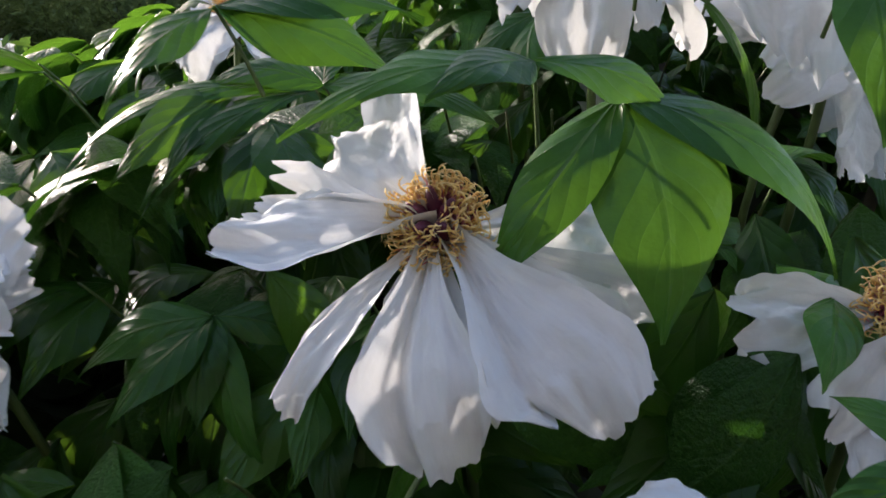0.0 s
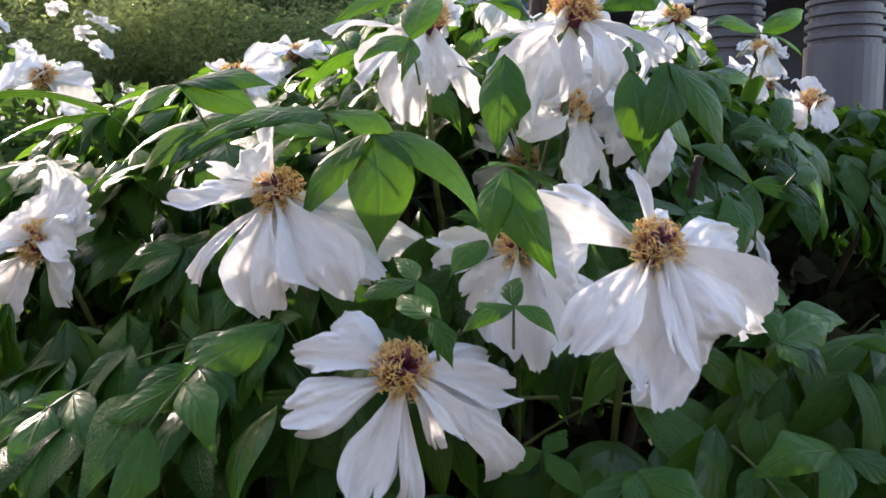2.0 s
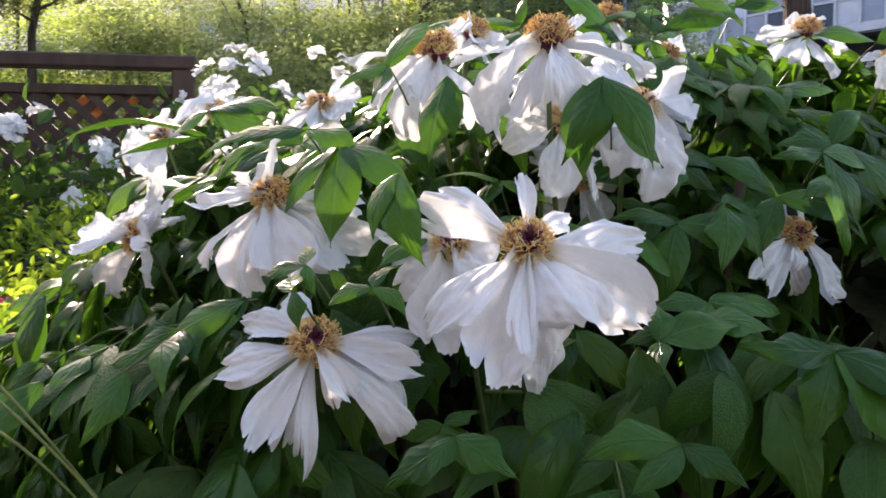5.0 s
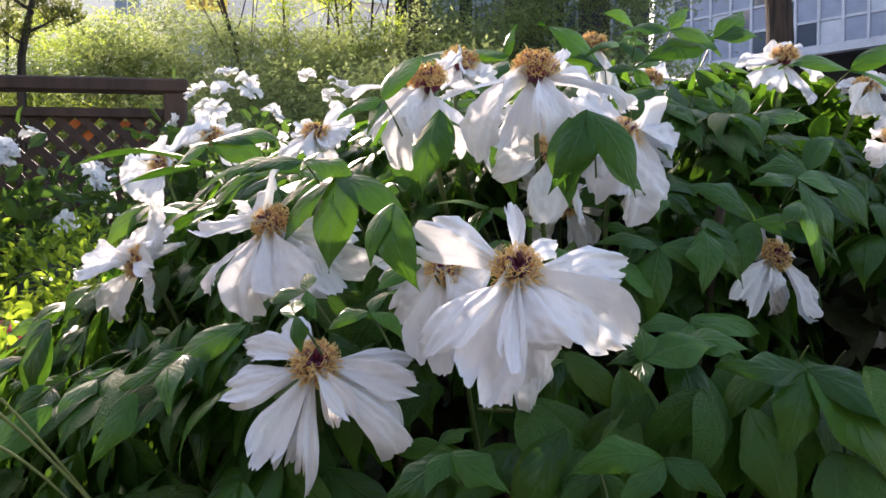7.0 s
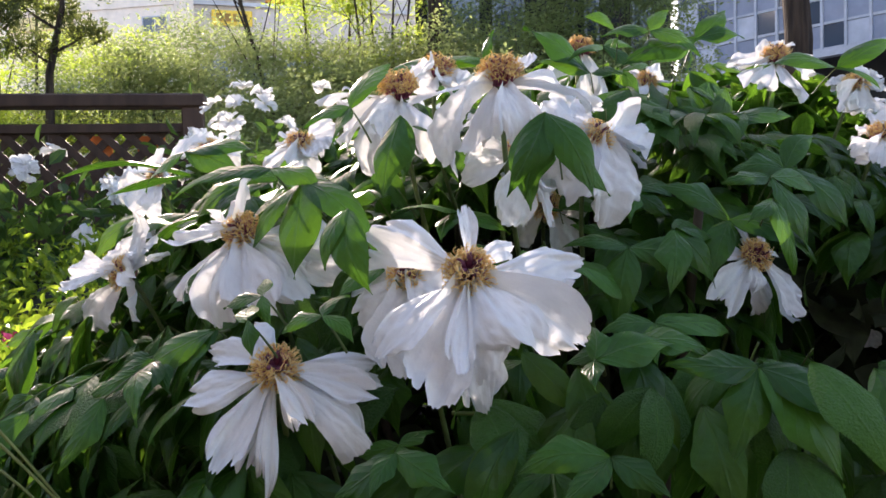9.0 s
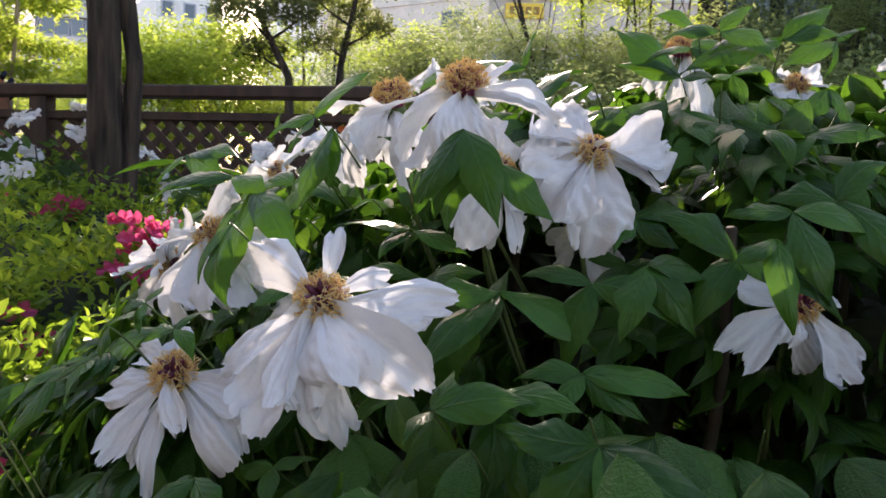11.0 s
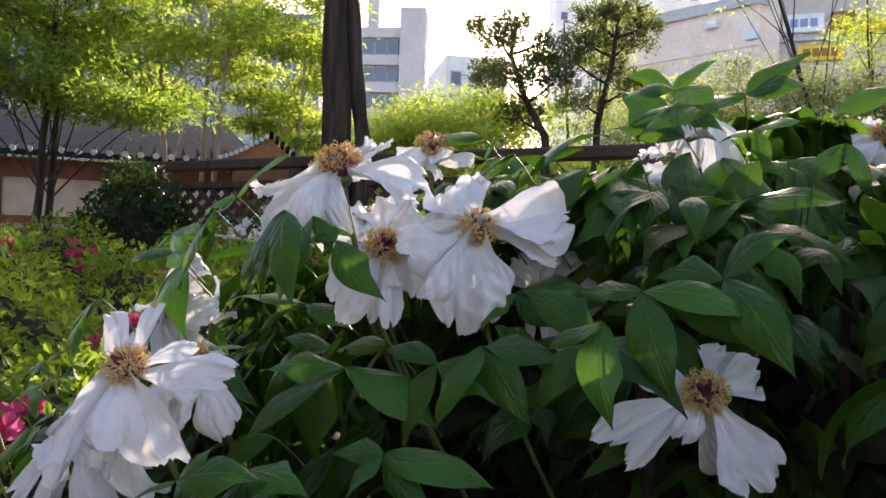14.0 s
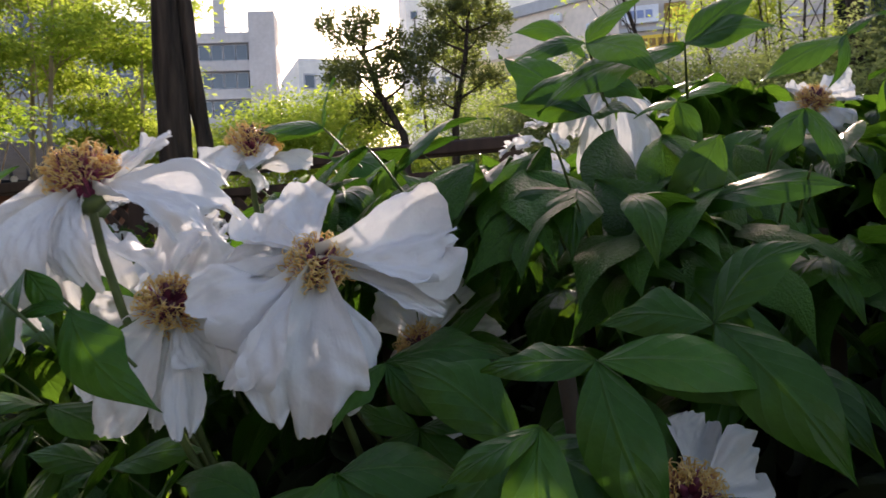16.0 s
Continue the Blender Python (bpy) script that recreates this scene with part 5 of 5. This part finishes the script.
ORANGEWOOD = plain("orange_timber", (0.42, 0.17, 0.07), 0.7, 10.0, 0.25, 0.3)
BROWNWOOD = plain("orange_brown_timber", (0.24, 0.095, 0.045), 0.7, 10.0, 0.3, 0.3)
TILE = plain("dark_roof_tile", (0.022, 0.030, 0.048), 1.0, 9.0, 0.3, 0.4)
TILE.node_tree.nodes["Principled BSDF"].inputs["Specular IOR Level"].default_value = 0.08
TILE_END = plain("white_tile_end", (0.75, 0.73, 0.70), 0.6, 10.0, 0.1, 0.1)
YELLOW = plain("yellow_sign", (0.85, 0.56, 0.05), 0.5, 4.0, 0.06, 0.05)
SIGNWHITE = plain("white_sign", (0.80, 0.82, 0.88), 0.4, 4.0, 0.05, 0.05)
SIGNMARK = plain("blue_mark", (0.25, 0.32, 0.55), 0.5, 6.0, 0.1, 0.05)
SIGNDARK = plain("brown_mark", (0.30, 0.16, 0.03), 0.6, 6.0, 0.1, 0.05)


def facing(bearing, distance, eye=(0.88, 0.16)):
    """Place and turn of a far thing whose x runs to the right and y away from the bed."""
    x, y = from_eye(bearing, distance, eye)
    return (x, y, GROUND), bearing


def window(parent, x, z, w, h, y=0.0, frame_w=0.08, split=True):
    bm = bmesh.new()
    for a in ((x, x + w, z, z + frame_w), (x, x + w, z + h - frame_w, z + h), (x, x + frame_w, z + frame_w, z + h - frame_w), (x + w - frame_w, x + w, z + frame_w, z + h - frame_w)):
        box(bm, a[0], a[1], y - 0.08, y + 0.05, a[2], a[3])
    if split:
        box(bm, x + w / 2 - frame_w / 2, x + w / 2 + frame_w / 2, y - 0.06, y + 0.04, z + frame_w, z + h - frame_w)
    win = part("window", bm, FRAME, parent)
    part("pane", box(bmesh.new(), x + frame_w, x + w - frame_w, y - 0.03, y - 0.01, z + frame_w, z + h - frame_w), GLASS, win)


# pinkish corner building with signs, and its greyer wing
at, b = facing(41.3, 60)
shop = thing("corner_building", "pale pinkish rendered corner building with small windows", "building", at, b - 28)
part("wall", box(bmesh.new(), -13.5, 0, 0, 14, 0, 18.4), PINKWALL, shop)
part("parapet", box(bmesh.new(), -13.7, 0.2, -0.35, 14, 18.4, 19.2), CONCRETE, shop)
part("cornice", box(bmesh.new(), -13.5, 0.1, -0.12, 0, 15.6, 15.95), PINKWALL, shop)
for wx, wz in ((-2.4, 13.6), (-9.2, 13.0), (-6.0, 10.2), (-2.4, 10.2), (-9.2, 9.4), (-2.4, 6.8), (-6.0, 6.8)):
    window(shop, wx, wz, 1.9, 1.3)
for wx, wz in ((-3.9, 17.3), (-0.9, 16.0)):
    part("air_conditioner", box(bmesh.new(), wx, wx + 0.9, -0.45, -0.02, wz, wz + 0.6, 0.04), SIGNWHITE, shop)
part("yellow_band", box(bmesh.new(), -12.6, -7.6, -0.2, -0.02, 14.4, 15.4, 0.03), PALEYELLOW, shop)
wing = thing("shop_wing", "greyish wing of the corner building with sign boards", "building", at, b)
part("wall", box(bmesh.new(), 0.15, 21, 1.2, 12, 0, 21), WINGWALL, wing)
part("corner_pier", box(bmesh.new(), 0.15, 1.3, 0.7, 1.2, 0, 21), PINKWALL, wing)
for z in (16.1, 13.0, 9.6):
    part("ledge", box(bmesh.new(), 1.3, 21, 0.9, 1.2, z - 0.16, z + 0.12), CONCRETE, wing)
board = part("sign_board", box(bmesh.new(), 1.5, 4.1, 0.85, 1.18, 16.5, 17.75, 0.03), SIGNWHITE, wing, "white sign board with a blue mark")
for k, w in enumerate((0.10, 0.48, 0.48, 0.46)):
    x = 1.72 + (0.0, 0.24, 0.86, 1.48)[k]
    part("mark", box(bmesh.new(), x, x + w, 0.82, 0.85, 16.85, 17.4), SIGNMARK, board)
board = part("sign_board", box(bmesh.new(), 4.5, 6.0, 0.85, 1.18, 16.5, 17.75, 0.03), SIGNDARK, wing, "dark sign board with a yellow mark")
part("mark", box(bmesh.new(), 5.0, 5.6, 0.82, 0.85, 16.8, 17.4), YELLOW, board)
part("sign_board", box(bmesh.new(), 6.3, 8.2, 0.85, 1.18, 16.3, 17.1, 0.03), NOTICE, wing, "faded reddish sign board")
board = part("sign_board", box(bmesh.new(), 2.5, 5.3, 0.85, 1.18, 14.55, 15.6, 0.03), YELLOW, wing, "yellow sign board with dark marks")
for k in range(4):
    part("mark", box(bmesh.new(), 2.8 + 0.58 * k, 3.22 + 0.58 * k, 0.82, 0.85, 14.8, 15.35), SIGNDARK, board)
for r in range(3):
    for k in range(5):
        window(wing, 1.6 + 2.8 * k, (10.2, 6.4, 2.8)[r], 2.0, 2.0, 1.2)

# grey concrete block with long window bands
at, b = facing(63.5, 100)
office = thing("office_block", "grey concrete office block with dark window bands and a blank tower", "building", at, b - 6)
part("wall", box(bmesh.new(), -11.0, -3.0, 1.2, 16, 0, 28.2), CONCRETE, office)
part("tower", box(bmesh.new(), -3.1, 0, 0, 14, 0, 30.4), CONCRETE, office)
part("stair_head", box(bmesh.new(), -7.6, -6.2, 3, 6, 28.2, 34), CONCRETE, office)
part("rail", box(bmesh.new(), -11.0, -3.0, 1.3, 1.4, 28.9, 29.0), FRAME, office)
for x in (-10.9, -9.2, -7.5, -5.8, -4.2, -3.2):
    part("rail_post", box(bmesh.new(), x, x + 0.08, 1.3, 1.38, 28.2, 28.9), FRAME, office)
for k in range(7):
    z = 26.9 - 3.35 * k
    part("slab", box(bmesh.new(), -11.1, -3.1, 0.5, 1.2, z, z + 1.2), CONCRETE, office)
    # near-black strip, not set back, for the dark window bands
    part("dark_strip", box(bmesh.new(), -10.7, -3.3, 1.15, 1.2, z - 2.0, z - 0.05), DARKWALL_SHADE, office)
    for j in range(5):
        window(office, -10.6 + 1.46 * j, z - 2.0, 1.36, 1.9, 1.12, 0.07, False)
    part("side_window", box(bmesh.new(), -0.05, 0.02, 2.0, 12.0, z - 1.6, z - 0.1), GLASS, office)

# tall blocks behind
def block(name, label, bearing, distance, turn, width, depth, height, wall, cols, rows, ww, wh, z0=2.0):
    at, b = facing(bearing, distance)
    ob = thing(name, label, "building", at, b + turn)
    part("wall", box(bmesh.new(), 0, width, 0, depth, 0, height), wall, ob)
    for r in range(rows):
        for c in range(cols):
            x = width * (c + 0.5) / cols - ww / 2
            z = z0 + (height - z0) * (r + 0.5) / rows - wh / 2
            window(ob, x, z, ww, wh, 0.0, 0.12, False)
    return ob


block("apartment_tower", "pale tower block with rows of small windows", 54.5, 150, 6, 26, 14, 58, WHITEWALL, 9, 14, 1.3, 1.5)
block("apartment_tower", "white tower block with narrow windows", 87.2, 42, 4, 1.6, 10, 24, WHITEWALL, 1, 8, 0.8, 1.9)
block("glass_office", "blue-grey office building with a grid of windows", 85.0, 46, -8, 8.2, 10, 19, CONCRETE, 6, 7, 1.1, 1.7)
block("glass_office", "lower blue-grey office wing with a flat roof", 75.4, 47, -14, 3.9, 10, 13.8, BLUEPANEL, 3, 5, 1.0, 1.6)
block("dark_office", "dark glazed office block", 96, 36, 6, 5.5, 10, 22, DARKWALL_SHADE, 3, 7, 1.2, 2.2)
block("low_house", "low pale rendered building beyond the trees", 62.0, 70, 10, 5.2, 10, 17.6, WHITEWALL, 3, 4, 1.0, 1.3)
block("low_house", "low white building behind the trunk", 67.2, 30, 0, 2.2, 6, 5.0, WHITEWALL, 3, 2, 0.45, 0.8)

# glazed building to the right, over an undercroft whose shade is painted near-black
hall = thing("glazed_building", "blue-grey panelled building with framed windows over an undercroft painted near-black as shade", "building", (-3.76, 32.15, GROUND), -28)
part("wall", box(bmesh.new(), 0, 24, 0.3, 8, 5.75, 16), DARKWALL_SHADE, hall)
# solid near-black box in place of the shade under the building
part("undercroft", box(bmesh.new(), 0.4, 34, 2.2, 8, 0, 5.75), DARKWALL_SHADE, hall)
part("soffit_edge", box(bmesh.new(), -0.1, 24, -0.1, 0.3, 5.55, 5.78), FRAME, hall)
for r in range(10):
    part("transom", box(bmesh.new(), 0, 24, 0.16, 0.3, 5.80 + 0.82 * r, 5.88 + 0.82 * r), FRAME, hall)
for c in range(30):
    x = 0.02 + 0.78 * c
    part("mullion", box(bmesh.new(), x, x + 0.08, 0.12, 0.3, 5.80, 14.0), FRAME, hall)
    for r in range(6):
        z = 5.88 + 0.82 * r
        kind = (3 * c + 5 * r + c * r) % 7
        part("pane", box(bmesh.new(), x + 0.09, x + 0.77, 0.2, 0.26, z + 0.01, z + 0.73), GLASS if kind < 2 else PALEPANEL if kind == 3 else BLUEPANEL, hall)
shade = thing("dark_building", "building behind the trees, its deep shade painted as near-black walls", "building", (-1.3, 12.75, GROUND), 18)
# deep shade is put into the near-black wall colour
part("wall", box(bmesh.new(), -3.9, 0, 0, 6, 0, 9), DARKWALL_SHADE, shade)
for x, w in ((-3.7, 0.8), (-2.7, 0.5), (-1.6, 0.16), (-1.3, 0.22), (-0.6, 0.3)):
    window(shade, x, 2.6, w, 2.6, 0.0, 0.04, False)
    window(shade, x, 5.6, w, 2.6, 0.0, 0.04, False)


# ribbed columns and kerb at the right
def ribbed_column(at):
    pile = Pile()
    pts, rad = [], []
    z = 0.0
    while z < 3.2:
        smooth = z < 1.36
        pts += [(0, 0, z), (0, 0, z + 0.025), (0, 0, z + 0.03), (0, 0, z + 0.055)]
        rad += [0.2, 0.2, 0.2 if smooth else 0.18, 0.2 if smooth else 0.18]
        z += 0.06
    pile.add(*tube(pts, rad, 28))
    ob = hang("column", pile.mesh("column", COLUMN, smooth=False))
    ob.matrix_basis = pose(*at)
    tagged(ob, "dark grey cylindrical column with ribbed upper part beside the pavement", "column", group="columns")


ribbed_column((2.05, 4.35, GROUND))
ribbed_column((1.55, 4.75, GROUND))
kerb = hang("kerb", mesh_of("kerb", [(1.4, 2.6, GROUND), (6, 1.0, GROUND), (6, 1.35, GROUND), (1.4, 2.95, GROUND), (1.4, 2.6, 0.5), (6, 1.0, 0.5), (6, 1.35, 0.5), (1.4, 2.95, 0.5)],
            [(0, 1, 5, 4), (1, 2, 6, 5), (2, 3, 7, 6), (3, 0, 4, 7), (4, 5, 6, 7)], CONCRETE, smooth=False))
tagged(kerb, "grey stone ledge at the edge of the planting bed", "ledge", kind="structure")
pole = thing("yellow_pole", "thin yellow pole on a grey box", "bollard", (2.3, 3.1, GROUND))
part("box", box(bmesh.new(), -0.09, 0.09, -0.09, 0.09, 0, 1.05, 0.01), CONCRETE, pole)
p = Pile()
p.add(*tube([(0, 0, 1.0), (0.03, 0, 2.2)], (0.018, 0.018), 8))
hang("pole", p.mesh("pole", YELLOW), pole)

# hanok with tiled roof behind the fence
at, b = facing(86, 9.6)
house = thing("tiled_house", "small cream-walled house with timber frame and grey tiled roof", "house", at, b - 6)
part("wall", box(bmesh.new(), -2.2, 1.0, 0, 3, 0, 1.68), CREAM, house)
for x in (-1.9, -0.75, 0.35, 0.95):
    part("timber", box(bmesh.new(), x - 0.05, x + 0.05, -0.03, 0.02, 0, 1.68), BROWNWOOD, house)
part("timber", box(bmesh.new(), -2.2, 1.0, -0.04, 0.02, 1.05, 1.13), BROWNWOOD, house)
part("timber", box(bmesh.new(), -2.2, 1.8, -0.05, 0.03, 1.53, 1.73), BROWNWOOD, house)
part("panel", box(bmesh.new(), -0.6, 0.2, -0.02, 0.02, 0.6, 1.0), BROWNWOOD, house)
roof = Pile()
roof.add([(-2.4, -0.35, 1.79), (1.9, -0.35, 1.79), (1.6, 1.6, 2.44), (-2.4, 1.6, 2.44), (-2.4, -0.35, 1.73), (1.9, -0.35, 1.73), (1.6, 1.6, 2.33), (-2.4, 1.6, 2.33)],
         [(0, 1, 2, 3), (7, 6, 5, 4), (0, 4, 5, 1), (1, 5, 6, 2), (2, 6, 7, 3), (3, 7, 4, 0)], [(0, 0)] * 8)
slope = hang("roof", roof.mesh("roof", TILE, smooth=False), house)
for k in range(29):
    p = Pile()
    x = -2.35 + 0.15 * k
    p.add(*tube([(x, -0.37, 1.775), (x - 0.008 * max(0, k - 16), 0.7, 2.12), (x - 0.02 * max(0, k - 16), 1.58, 2.42)], (0.018, 0.014, 0.014), 5))
    hang("roof_tile", p.mesh("roof_tile", TILE, smooth=False), slope)
    q = Pile()
    q.add(*tube([(x, -0.405, 1.79), (x, -0.43, 1.79)], (0.033, 0.033), 8))
    hang("tile_end", q.mesh("tile_end", TILE_END, smooth=False), slope)
at, b = facing(73.9, 8.1)
gable = thing("gable_house", "orange timber gable with white-edged curved tile roof", "house", at, b)
part("wall", box(bmesh.new(), -0.36, 0.20, 0.05, 1.6, 0, 1.70), BROWNWOOD, gable)
g = Pile()
g.add([(-0.42, 0, 1.69), (0.24, 0, 1.69), (0.0, 0, 1.91), (-0.42, 1.6, 1.69), (0.24, 1.6, 1.69), (0.0, 1.6, 1.91)], [(0, 1, 2), (5, 4, 3), (0, 2, 5, 3), (1, 4, 5, 2), (0, 3, 4, 1)], [(0, 0)] * 6)
hang("gable", g.mesh("gable", ORANGEWOOD, smooth=False), gable)
for side, n in ((-1, 11), (1, 6)):
    for k in range(n):
        s = k / (n - 1)
        x = side * (0.46 if side < 0 else 0.26) * (1 - s)
        z = 1.71 + 0.24 * (s ** 1.25 if side < 0 else s ** 0.8)
        p = Pile()
        p.add(*tube([(x, 1.6, z), (x, 0.4, z), (x, -0.08, z)], (0.022, 0.022, 0.022), 8))
        hang("tile", p.mesh("tile", TILE_END if side < 0 else TILE, smooth=False), gable)
